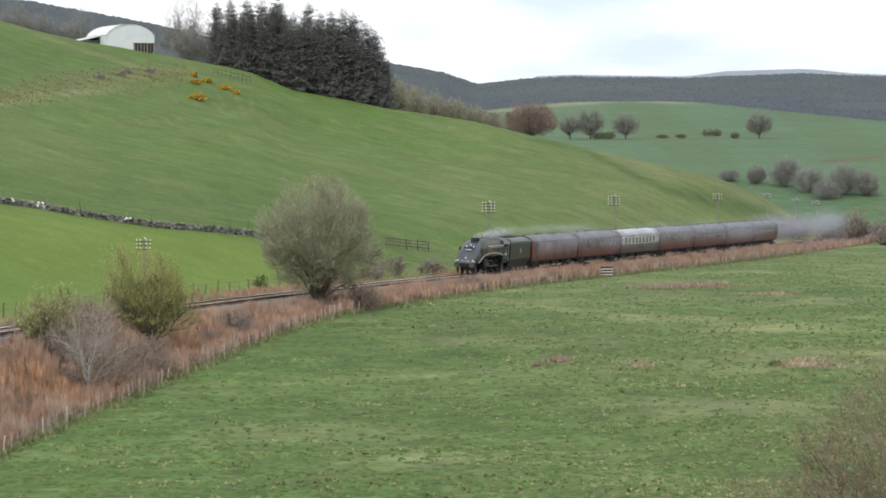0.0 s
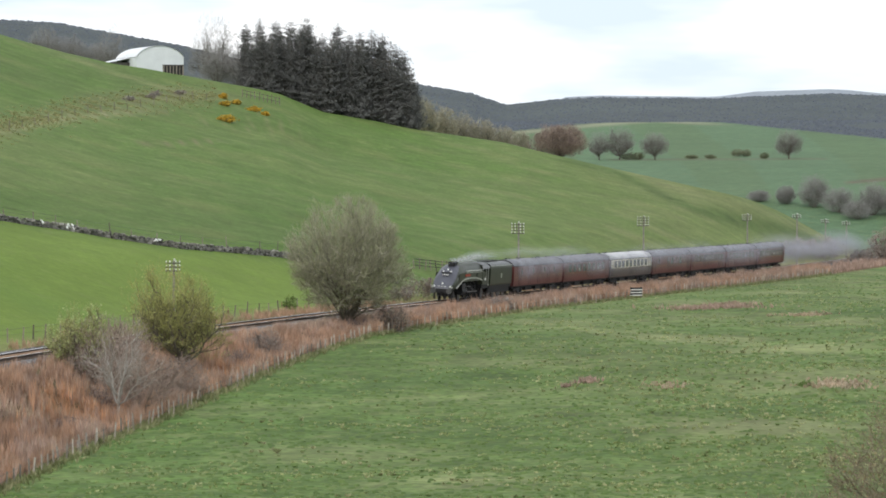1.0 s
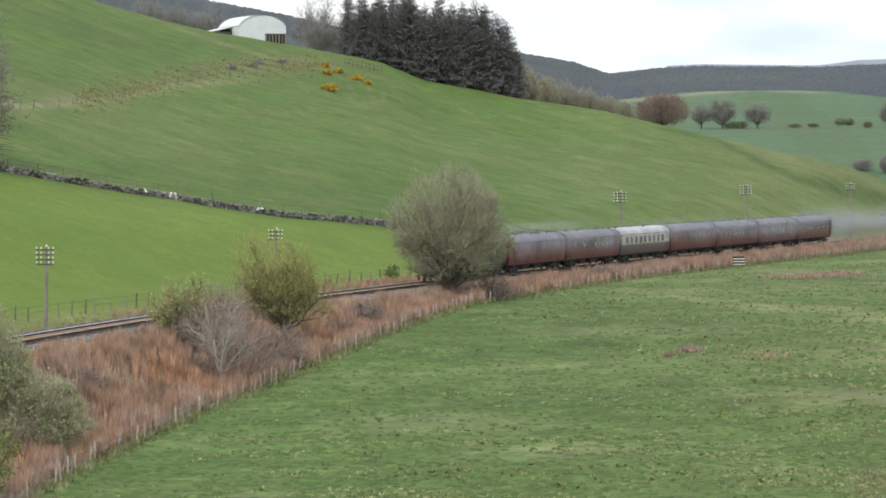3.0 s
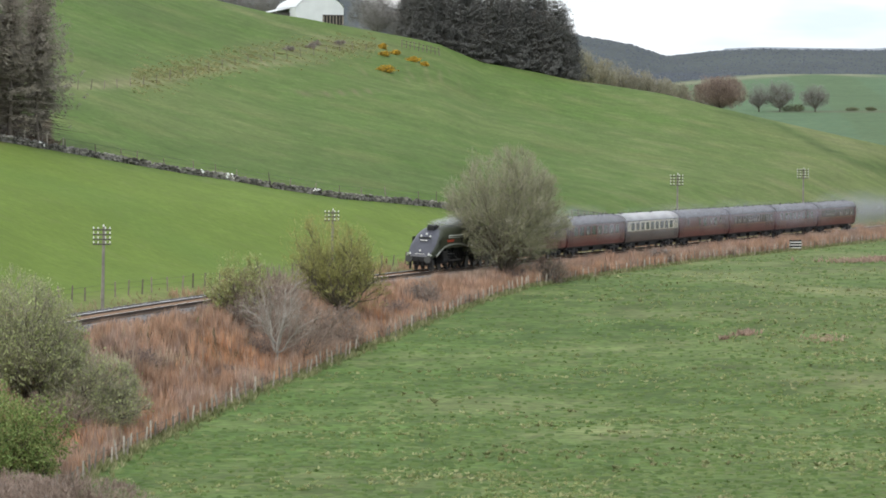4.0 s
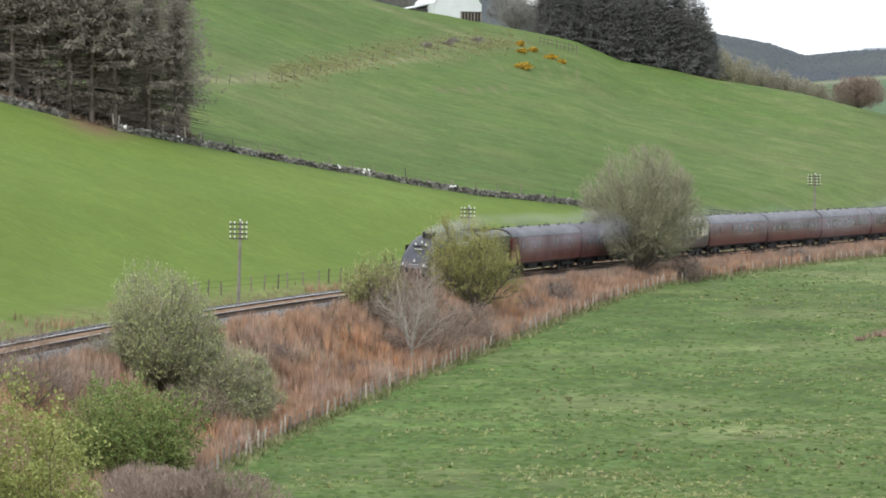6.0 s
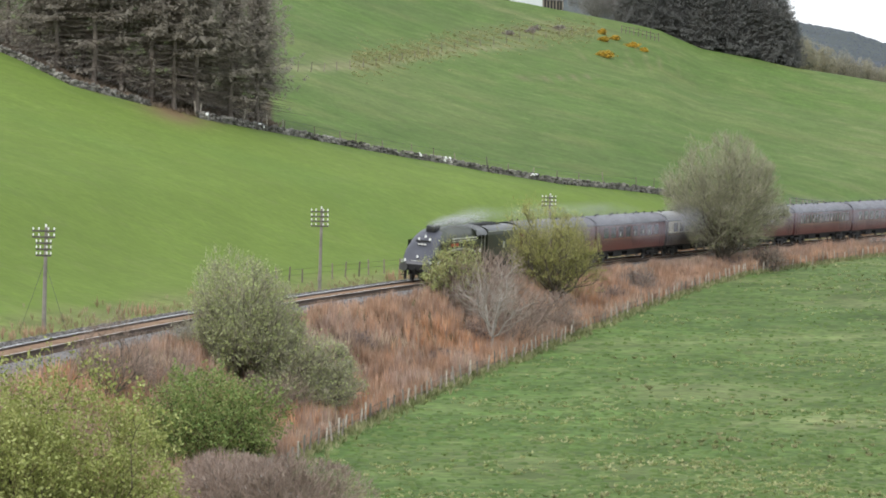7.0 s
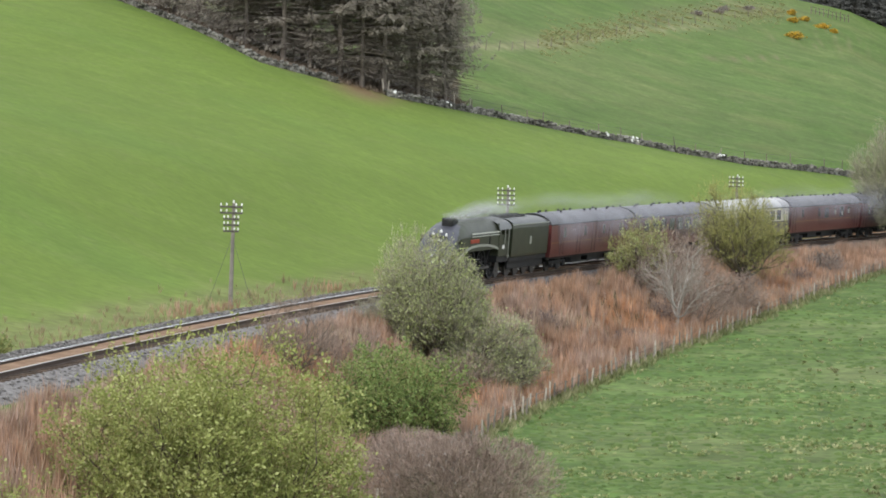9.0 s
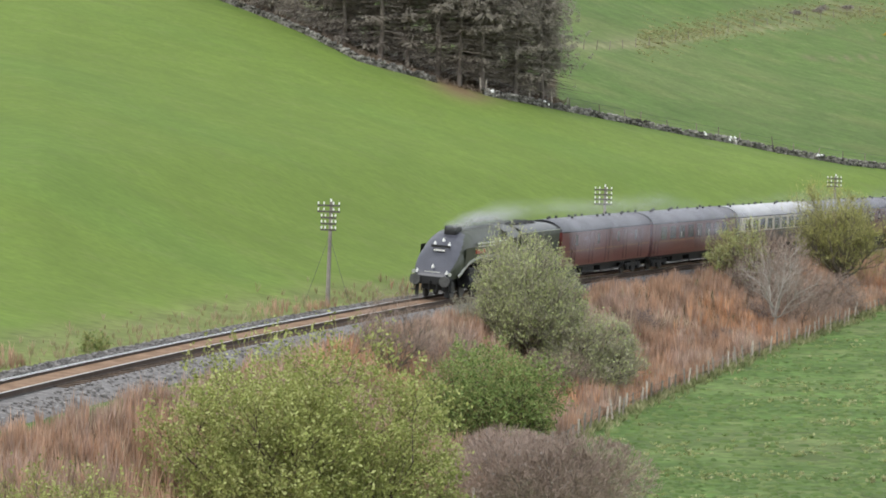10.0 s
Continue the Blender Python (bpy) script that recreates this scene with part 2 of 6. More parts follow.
TURF = ground_material()
BALLAST = surface("ballast", (0.17, 0.162, 0.160), 0.95, 0.65, 2.2, 7.0, 1.0, other=(0.235, 0.222, 0.216))
RUSTED = surface("rusty_steel", (0.060, 0.042, 0.032), 0.7, 0.3, 2, 20, 0.2)
RUNNING = surface("bright_rail_steel", (0.90, 0.90, 0.91), 0.28, 0.15, 2, 20, 0.05, metal=0.9)
BED = surface("brown_bed", (0.20, 0.115, 0.065), 0.95, 0.4, 1.0, 8, 0.6, other=(0.26, 0.17, 0.11))
SLEEPER = surface("sleeper_wood", (0.105, 0.075, 0.055), 0.9, 0.3, 2, 20, 0.3, by_object=0.3)
STONE = surface("field_stone", (0.12, 0.112, 0.095), 0.95, 0.4, 1.5, 14, 0.6, other=(0.34, 0.33, 0.30), by_object=0.45, by_island=0.0)
STONES = surface("field_stones", (0.105, 0.098, 0.085), 0.95, 0.4, 0.35, 14, 0.6, other=(0.235, 0.225, 0.205), by_island=0.65)
POST = surface("weathered_post", (0.20, 0.17, 0.14), 0.9, 0.3, 3, 20, 0.3, by_object=0.4)
POLE = surface("pole_wood", (0.22, 0.20, 0.18), 0.85, 0.3, 2, 18, 0.3)
ARM = surface("cross_arm", (0.09, 0.08, 0.075), 0.85, 0.25, 3, 20, 0.2)
CERAMIC = surface("white_porcelain", (0.85, 0.85, 0.83), 0.25, 0.05, 3, 20, 0.0, gloss=0.6)
WIRE = surface("wire", (0.12, 0.12, 0.12), 0.6, 0.1, 2, 10, 0.0, metal=0.5)
WHITE = surface("white_paint", (0.80, 0.80, 0.79), 0.6, 0.08, 1.0, 12, 0.05)
BLACK = surface("black_paint", (0.02, 0.02, 0.02), 0.6, 0.2, 2, 14, 0.1)
BARN = surface("white_sheet_metal", (0.72, 0.74, 0.76), 0.55, 0.08, 0.5, 6, 0.05)
DARKWOOD = surface("dark_boards", (0.07, 0.065, 0.06), 0.85, 0.3, 2, 12, 0.2)
# rolling stock
NOSE = surface("sooty_grey_black", (0.056, 0.058, 0.074), 0.38, 0.2, 1.2, 14, 0.05, gloss=0.5)
GREEN = surface("dark_green_enamel", (0.032, 0.037, 0.022), 0.42, 0.3, 1.0, 12, 0.03, gloss=0.4)
PALE_EDGE = surface("pale_handrail", (0.62, 0.63, 0.58), 0.35, 0.1, 2, 14, 0.0)
EDGE = surface("polished_edging", (0.42, 0.43, 0.40), 0.35, 0.1, 2, 14, 0.0, metal=0.4)
IRON = surface("sooty_iron", (0.016, 0.016, 0.017), 0.65, 0.35, 2, 14, 0.1)
TYRE = surface("wheel_steel", (0.10, 0.10, 0.10), 0.45, 0.3, 3, 18, 0.05, metal=0.6)
RED = surface("red_plate", (0.34, 0.055, 0.03), 0.5, 0.1, 2, 12, 0.0)
MAROON = surface("maroon_coach_paint", (0.145, 0.035, 0.033), 0.34, 0.18, 0.6, 8, 0.03, other=(0.125, 0.042, 0.040), gloss=0.5)
UMBER = surface("umber_coach_paint", (0.085, 0.065, 0.06), 0.4, 0.18, 0.6, 8, 0.03, gloss=0.5)
CREAM = surface("cream_coach_paint", (0.72, 0.66, 0.50), 0.45, 0.08, 0.8, 8, 0.02)
ROOF = surface("sooty_grey_roof", (0.15, 0.15, 0.165), 0.6, 0.25, 0.5, 6, 0.05, other=(0.19, 0.19, 0.21))
CROWNPAINT = surface("sooty_green_crown", (0.045, 0.048, 0.045), 0.38, 0.3, 1.0, 10, 0.03, gloss=0.6)
PALEROOF = surface("pale_grey_roof", (0.46, 0.46, 0.47), 0.55, 0.12, 0.5, 6, 0.05)
LINING = surface("straw_lining", (0.40, 0.25, 0.10), 0.5, 0.1, 2, 12, 0.0)
GLASS = glass_dark("coach_glass")
LAMP = surface("white_lamp_enamel", (0.85, 0.85, 0.83), 0.3, 0.05, 3, 20, 0.0)
BLIND = surface("pale_blind", (0.6, 0.56, 0.5), 0.8, 0.1, 3, 20, 0.0)
# plants
BARK = surface("grey_bark", (0.13, 0.115, 0.09), 0.9, 0.35, 2, 14, 0.4)
PALEBARK = surface("pale_bark", (0.36, 0.335, 0.30), 0.85, 0.25, 2, 14, 0.3)
DARKBARK = surface("dark_bark", (0.075, 0.055, 0.048), 0.9, 0.35, 2, 14, 0.4)


# ---- making meshes ----
def link(name, verts, faces, material, parent=None, label="", at=None, flat=True, mats=None, index=None):
    faces = [tuple(f) for f in faces]
    kept = sorted({i for f in faces for i in f})
    if len(kept) < len(verts):
        at_ = {k: i for i, k in enumerate(kept)}
        verts, faces = [verts[k] for k in kept], [tuple(at_[i] for i in f) for f in faces]
    me = bpy.data.meshes.new(name)
    me.from_pydata([tuple(v) for v in verts], [], [tuple(f) for f in faces])
    for m in (mats or [material]):
        me.materials.append(m)
    if index is not None:
        me.polygons.foreach_set("material_index", np.asarray(index, dtype=np.int32))
    if not flat:
        me.polygons.foreach_set("use_smooth", np.ones(len(me.polygons), dtype=bool))
    me.update()
    ob = new(name, me)
    if parent is not None:
        ob.parent = parent
    if at is not None:
        ob.matrix_basis = at
    if label:
        tagged(ob, label=label)
    return ob


def part(name, bm, material, parent=None, label="", at=None, round_=False):
    """One bmesh as one mesh object under a thing or a part."""
    me = bpy.data.meshes.new(name)
    bmesh.ops.recalc_face_normals(bm, faces=bm.faces)
    bm.to_mesh(me)
    bm.free()
    me.materials.append(material)
    if round_:
        me.polygons.foreach_set("use_smooth", np.ones(len(me.polygons), dtype=bool))
    ob = new(name, me)
    if parent is not None:
        ob.parent = parent
    if at is not None:
        ob.matrix_basis = at
    if label:
        tagged(ob, label=label)
    return ob


def box(bm, x0, x1, y0, y1, z0, z1, bevel=0.0):
    r = bmesh.ops.create_cube(bm, size=1, matrix=Matrix.Translation(((x0 + x1) / 2, (y0 + y1) / 2, (z0 + z1) / 2)) @ Matrix.Diagonal((x1 - x0, y1 - y0, z1 - z0, 1)))
    if bevel:
        es = list({e for v in r["verts"] for e in v.link_edges})
        bmesh.ops.bevel(bm, geom=es, offset=bevel, segments=1, affect="EDGES")
    return bm


def rod(bm, a, b, r, r2=None, n=8):
    a, b = Vector(a), Vector(b)
    m = Matrix.Translation((a + b) / 2) @ (b - a).to_track_quat("Z", "Y").to_matrix().to_4x4()
    bmesh.ops.create_cone(bm, cap_ends=True, segments=n, radius1=r, radius2=r if r2 is None else r2, depth=(b - a).length, matrix=m)
    return bm


def thing(name, label, category, at=None, group="", kind=""):
    ob = new(name)
    ob.empty_display_size = 0.3
    if at is not None:
        ob.matrix_basis = at
    return tagged(ob, label, category, group, kind)


def ground_at(x, y, up=0.0):
    return float(land_z(np.array([x]), np.array([y]))[0]) + up


class Soup:
    """Verts and faces gathered for one mesh."""

    def __init__(self):
        self.v, self.f = [], []

    def add(self, verts, faces):
        k = len(self.v)
        self.v.extend(verts)
        self.f.extend([tuple(i + k for i in f) for f in faces])

    def tube(self, pts, radii, n=4):
        k = len(self.v)
        for i, (p, r) in enumerate(zip(pts, radii)):
            d = (pts[min(i + 1, len(pts) - 1)] - pts[max(i - 1, 0)]).normalized()
            u = d.orthogonal().normalized()
            w = d.cross(u)
            for j in range(n):
                a = 6.2832 * j / n
                self.v.append(tuple(p + (u * math.cos(a) + w * math.sin(a)) * r))
        for i in range(len(pts) - 1):
            for j in range(n):
                a, b = k + i * n + j, k + i * n + (j + 1) % n
                self.f.append((a, b, b + n, a + n))


# ---- the ground: one sheet to the horizon ----
WALL_AZ = [-24, -19, -15.4, -13.1, -11.1, -8.65, -6.77, -4.83, -3.1, -1.6, 0.2]
WALL_D = [392, 366, 349, 326, 332, 348, 359, 365, 383, 392, 386]


ROUGH_AZ = [-12, -9.2, -7.9, -6.8, -6.1, -5.5, -4.8, -4.2, -3]
ROUGH_D = [370, 421, 463, 514, 541, 562, 583, 600, 615]


def rough_d(az):
    """The strip of rough grass across the upper slope."""
    return np.interp(az, ROUGH_AZ, ROUGH_D)


def wall_d(az):
    """The drystone wall's distance by bearing."""
    return np.interp(az, WALL_AZ, WALL_D)


def blend(c, colour, k):
    return c + (np.array(colour)[None, :] - c) * np.clip(k, 0, 1)[:, None]


def forest_edge(az):
    """Where the far fields end and the spruce forest begins."""
    return np.interp(az, [-8, -1, 0.5, 2.0, 3.1, 4.2, 5.2, 7.5, 10], [1400, 1500, 1600, 1720, 1790, 1730, 1640, 1440, 1360])


def cover(x, y):
    """What grows where, as a base colour; far forest and moor include haze."""
    s, off = to_line(x, y)
    d, az = np.hypot(x, y), np.degrees(np.arctan2(x, y))
    n = len(d)
    c = np.tile(np.array([0.100, 0.143, 0.044]), (n, 1))                       # meadow
    w = waves(x, y, 38, 21) + 0.8 * waves(x, y * 0.6, 14, 22) + 0.5 * waves(x, y, 5.5, 23)
    east = smooth(-30, 12, x)
    c = blend(c, (0.076, 0.136, 0.030), 1 - east)
    c = blend(c, (0.195, 0.205, 0.095), smooth(0.1, 1.4, w) * (0.2 + 0.42 * east) * (off > 0))
    c = blend(c, (0.072, 0.125, 0.032), smooth(0.3, 1.3, -w) * 0.7 * (off > 0))
    fo = fence_off(s)
    soil = smooth(3.0, 4.4, off) * (1 - smooth(fo - 0.8, fo + 0.7, off))
    c = blend(c, (0.150, 0.098, 0.060), soil)
    up = off < -2.5
    low = up & (d < wall_d(az)) & (az < 0.2)
    v = waves(x, y, 70, 31) + 0.6 * waves(x * 0.5, y, 22, 32)
    g = np.tile(np.array([0.085, 0.136, 0.033]), (n, 1))                       # upper pasture
    g = blend(g, (0.122, 0.160, 0.050), smooth(0.1, 1.4, v) * 0.7)
    g = blend(g, (0.130, 0.160, 0.055), smooth(-1.5, 3.5, az) * 0.6)
    g = blend(g, (0.078, 0.140, 0.026), smooth(0.2, 1.2, -v) * 0.6)
    rd = rough_d(az)
    rough = np.exp(-((d - rd) / np.interp(az, [-9, -6, -4], [9.0, 20.0, 15.0])) ** 2) * (1 - smooth(-4.6, -3.4, az)) * (0.6 + 0.4 * waves(x, y, 9, 37))
    g = blend(g, (0.170, 0.168, 0.085), rough * 0.75)
    brown = np.exp(-((d - rd - 6) / 9.0) ** 2) * smooth(-7.2, -6.2, az) * (1 - smooth(-4.9, -4.3, az)) * smooth(-0.2, 0.9, waves(x, y, 7, 137))
    g = blend(g, (0.125, 0.095, 0.062), brown * 0.8)
    path = np.exp(-((d - rd + np.interp(az, [-9.2, -7, -5.5], [2.0, 9.0, 16.0])) / 3.0) ** 2) * (1 - smooth(-5.9, -5.2, az))
    g = blend(g, (0.24, 0.225, 0.125), path * 0.75)
    drove = np.exp(-((d - np.interp(az, [-8, -6.47, -5.53, -4.68], [614, 606, 595, 584])) / 4.0) ** 2) * smooth(-7.6, -6.6, az) * (1 - smooth(-4.9, -4.5, az))
    g = blend(g, (0.190, 0.190, 0.090), drove * 0.6)
    ruts = smooth(0.55, 0.95, np.sin((np.hypot(x + 60, y - 572) - 2.0) * 2.2)) * np.exp(-((np.hypot(x + 60, y - 572) - 27) / 4.5) ** 2) * smooth(-66, -50, x) * (y < 585)
    g = blend(g, (0.165, 0.165, 0.075), ruts * 0.65)
    ruts2 = np.exp(-((y - np.interp(x, [-49, -45, -39], [492, 498, 522])) / 2.6) ** 2) * smooth(-50, -47, x) * (1 - smooth(-40, -37, x))
    g = blend(g, (0.165, 0.135, 0.080), ruts2 * 0.7)
    lines = smooth(0.25, 1.0, waves(x * 0.25 + y * 0.1, y - x * 0.45, 11, 38)) * smooth(-2.0, 1.5, az)
    g = blend(g, (0.185, 0.190, 0.085), lines * 0.55)
    g = blend(g, (0.150, 0.172, 0.058), smooth(0.35, 1.2, waves(x * 0.4, y, 13, 39)) * 0.5)
    # a darker green band across the slope, with a paler one beyond it
    dark_band = np.exp(-((d - np.interp(az, [1.6, 2.43, 3.11, 3.78, 4.44, 5.2, 6.0], [632, 626, 604, 589, 598, 618, 640])) / 7.0) ** 2) * smooth(1.0, 2.0, az)
    g = blend(g, (0.060, 0.098, 0.026), dark_band * 0.9)
    pale_band = np.exp(-((d - np.interp(az, [1.6, 2.43, 3.11, 3.78, 4.44, 5.2, 6.0], [648, 642, 622, 610, 618, 636, 655])) / 8.0) ** 2) * smooth(1.0, 2.0, az)
    g = blend(g, (0.170, 0.185, 0.080), pale_band * 0.6)
    l = np.tile(np.array([0.124, 0.182, 0.033]), (n, 1))                       # lower pasture
    l = blend(l, (0.115, 0.180, 0.034), smooth(0.2, 1.3, v) * 0.8)
    l = blend(l, (0.138, 0.192, 0.040), smooth(0.5, 1.5, -v) * 0.8)
    c = np.where(up[:, None], g, c)
    c = np.where(low[:, None], l, c)
    verge = smooth(2.5, 4, -off) * (1 - smooth(8, 12 + 1.5 * waves(x, y, 9, 41), -off)) * up
    c = blend(c, (0.175, 0.172, 0.075), verge * np.interp(s, [60, 140], [0.55, 0.9]))
    foot = np.exp(-((d - wall_d(az) + 2.5) / 3.0) ** 2) * low
    c = blend(c, (0.080, 0.125, 0.035), foot * (0.4 + 0.3 * waves(x, y, 8, 43)))
    wood = (d > wall_d(az) + 1) & (d < wall_d(az) + 30) & (az < -9.7) & up
    c = blend(c, (0.075, 0.052, 0.036), 0.92 * wood)
    gate = np.exp(-((az + 11.35) / 0.55) ** 2 - ((d - wall_d(az) + 2) / 7.0) ** 2)
    c = blend(c, (0.19, 0.13, 0.075), gate * 0.9)
    # beyond the brow
    f = smooth(700, 740, d)
    c = blend(c, (0.090, 0.150, 0.080), f)
    c = blend(c, (0.085, 0.132, 0.062), f * (np.sin(az * 2.3 + d * 0.004) > 0.3) * 0.6)
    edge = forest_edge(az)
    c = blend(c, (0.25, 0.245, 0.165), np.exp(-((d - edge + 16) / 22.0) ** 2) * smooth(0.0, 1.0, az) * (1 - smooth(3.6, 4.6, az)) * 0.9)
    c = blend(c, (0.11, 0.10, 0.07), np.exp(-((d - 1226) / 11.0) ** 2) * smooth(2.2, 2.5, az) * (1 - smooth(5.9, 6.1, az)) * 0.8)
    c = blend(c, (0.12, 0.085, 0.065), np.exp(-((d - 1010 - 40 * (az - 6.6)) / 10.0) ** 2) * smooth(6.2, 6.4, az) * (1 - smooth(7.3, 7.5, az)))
    # far forest and moor: haze is mixed into these blue-grey colours
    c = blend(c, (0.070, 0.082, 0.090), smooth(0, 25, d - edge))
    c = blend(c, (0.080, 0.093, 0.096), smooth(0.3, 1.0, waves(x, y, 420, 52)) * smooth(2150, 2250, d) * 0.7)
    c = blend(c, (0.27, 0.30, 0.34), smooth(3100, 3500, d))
    return c


def build_ground():
    azs = np.concatenate([np.arange(-180, -22, 4.0), np.arange(-22, 10.5, 0.08), np.arange(11, 180, 4.0)])
    ds = np.concatenate([[1.5, 5, 10, 16, 23, 31, 40, 50], 60 * 1.0118 ** np.arange(0, 377)])
    ds = ds[ds < 4950]
    A, D = np.meshgrid(np.radians(azs), ds, indexing="ij")
    X, Y = (D * np.sin(A)).ravel(), (D * np.cos(A)).ravel()
    Z = land_z(X, Y)
    na, nd = len(azs), len(ds)
    i = np.arange(na)[:, None] * nd + np.arange(nd - 1)[None, :]
    j = ((np.arange(na) + 1) % na)[:, None] * nd + np.arange(nd - 1)[None, :]
    quads = np.stack([i, i + 1, j + 1, j], axis=-1).reshape(-1, 4)
    V = np.column_stack([X, Y, Z])
    centre = len(V)
    V = np.vstack([V, [[0, 0, 9.45]]])
    fan = [(centre, int(a) * nd, ((int(a) + 1) % na) * nd) for a in range(na)]
    me = bpy.data.meshes.new("ground")
    me.from_pydata(V.tolist(), [], quads[:, ::-1].tolist() + [(c, b, a) for c, a, b in fan])
    col = np.ones((len(V), 4))
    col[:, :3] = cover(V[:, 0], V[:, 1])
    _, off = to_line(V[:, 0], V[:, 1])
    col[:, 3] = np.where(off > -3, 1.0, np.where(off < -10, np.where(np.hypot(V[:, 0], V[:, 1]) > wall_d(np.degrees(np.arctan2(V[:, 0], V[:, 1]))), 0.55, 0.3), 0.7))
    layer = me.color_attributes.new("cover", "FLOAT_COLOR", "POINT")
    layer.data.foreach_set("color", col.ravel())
    me.polygons.foreach_set("use_smooth", np.ones(len(me.polygons), dtype=bool))
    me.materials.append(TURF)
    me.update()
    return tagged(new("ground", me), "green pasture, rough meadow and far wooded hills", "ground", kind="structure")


ground = build_ground()


# ---- the railway ----
def strip(name, profile, s0, s1, step, material, label, category, kind="structure", parent=None):
    """A band along the line; profile: offsets and heights over the rails' level."""
    ss = np.arange(s0, s1 + step, step)
    V, F, k = [], [], len(profile)
    for s in ss:
        for off, up in profile:
            x, y, _ = on_line(s, off)
            V.append((x, y, rail_z(s) + up - CANT * np.clip(off, -2.5, 2.5)))
    for a in range(len(ss) - 1):
        for b in range(k - 1):
            F.append((a * k + b, a * k + b + 1, a * k + k + b + 1, a * k + k + b))
    ob = link(name, V, F, material, parent)
    return tagged(ob, label, category, kind=kind) if label else ob


S0, S1 = -130, 560
CANT = math.tan(radians(3.6))   # the outer rail lies higher on the curve
bed = strip("ballast_bed", [(-4.4, -1.3), (-2.7, -0.66), (-1.55, -0.26), (1.6, -0.24), (2.6, -0.42), (4.0, -1.15)], S0, S1, 4, BALLAST, "grey stone ballast shoulder under the single track", "track bed")
strip("brown_ballast", [(-0.68, -0.232), (-0.6, -0.12), (0.6, -0.12), (0.68, -0.232)], S0, S1, 4, BED, "", "", parent=bed)
CINDER = surface("dark_cinder", (0.085, 0.08, 0.078), 0.95, 0.6, 2.0, 7.0, 0.8, other=(0.135, 0.128, 0.122))
strip("cess", [(-1.45, -0.235), (-2.0, -0.22), (-2.9, -0.36), (-4.0, -0.95)], S0, S1, 4, CINDER, "", "", parent=bed)
for side in (-0.75, 0.75):
    rail = strip("rail", [(side - 0.065, -0.2), (side - 0.012, -0.17), (side - 0.035, -0.03), (side - 0.035, 0.0), (side + 0.035, 0.0), (side + 0.035, -0.03), (side + 0.012, -0.17), (side + 0.065, -0.2)], S0, S1, 4, RUSTED, "rusty steel rail with a worn bright top", "rail")
    strip("railhead", [(side + 0.045, -0.030), (side + 0.012, 0.006), (side - 0.033, 0.006)] if side < 0 else [(side - 0.033, 0.004), (side + 0.033, 0.004)], S0, S1, 4, RUNNING, "", "", parent=rail)


def ballast_stones():
    """Loose stones along both shoulders near the camera."""
    r, n = np.random.RandomState(61), 7000
    s = -80 + 150 * r.uniform(0, 1, n) ** 1.3
    far = r.uniform(size=n) < 0.5
    off = np.where(far, -1.5 - 1.6 * r.uniform(0, 1, n), 1.5 + 2.3 * r.uniform(0, 1, n))
    x, y, _ = on_line(s, off)
    z = rail_z(s) + np.interp(off, [-3.1, -2.9, -2.0, -1.45, 1.6, 2.6, 4.0], [-0.46, -0.36, -0.22, -0.235, -0.24, -0.42, -1.15]) - CANT * np.clip(off, -2.5, 2.5)
    c = np.array([(-1, -1, -1), (1, -1, -1), (1, 1, -1), (-1, 1, -1), (-1, -1, 1), (1, -1, 1), (1, 1, 1), (-1, 1, 1)], float)
    V = np.column_stack([x, y, z])[:, None] + c[None] * r.uniform(0.03, 0.085, (n, 1, 1)) * r.uniform(0.5, 1.1, (n, 8, 3))
    F = (np.arange(n)[:, None, None] * 8 + np.array([(0, 3, 2, 1), (4, 5, 6, 7), (0, 1, 5, 4), (1, 2, 6, 5), (2, 3, 7, 6), (3, 0, 4, 7)])[None]).reshape(-1, 4)
    tagged(link("ballast_stones", V.reshape(-1, 3).tolist(), F.tolist(), PEBBLE, bed), kind="stuff")


PEBBLE = surface("ballast_stone", (0.15, 0.142, 0.138), 0.95, 0.3, 2.0, 14, 0.3, other=(0.24, 0.23, 0.222), by_island=0.55)
ballast_stones()


def sleepers():
    bm = box(bmesh.new(), -0.125, 0.125, -1.3, 1.3, -0.27, -0.205)
    me = bpy.data.meshes.new("sleeper")
    bm.to_mesh(me)
    bm.free()
    me.materials.append(SLEEPER)
    for k in range(260):
        s = -60 + k * 0.7
        x, y, a = on_line(s)
        ob = new("sleeper", me)
        ob.parent = bed
        ob.matrix_basis = pose(x, y, rail_z(s) + 0.008, 0, 0, 90 - math.degrees(a) + random.uniform(-1, 1)) @ pose(0, 0, 0, 3.6)


sleepers()


# ---- the train: local x runs back from the front buffers, the valley side is -y ----
def loft(sections, close=False):
    """Faces over rows of points of equal count."""
    V, F, k = [], [], len(sections[0])
    for row in sections:
        V.extend(row)
    for a in range(len(sections) - 1):
        for b in range(k - 1):
            F.append((a * k + b, a * k + b + 1, a * k + k + b + 1, a * k + k + b))
    return V, F


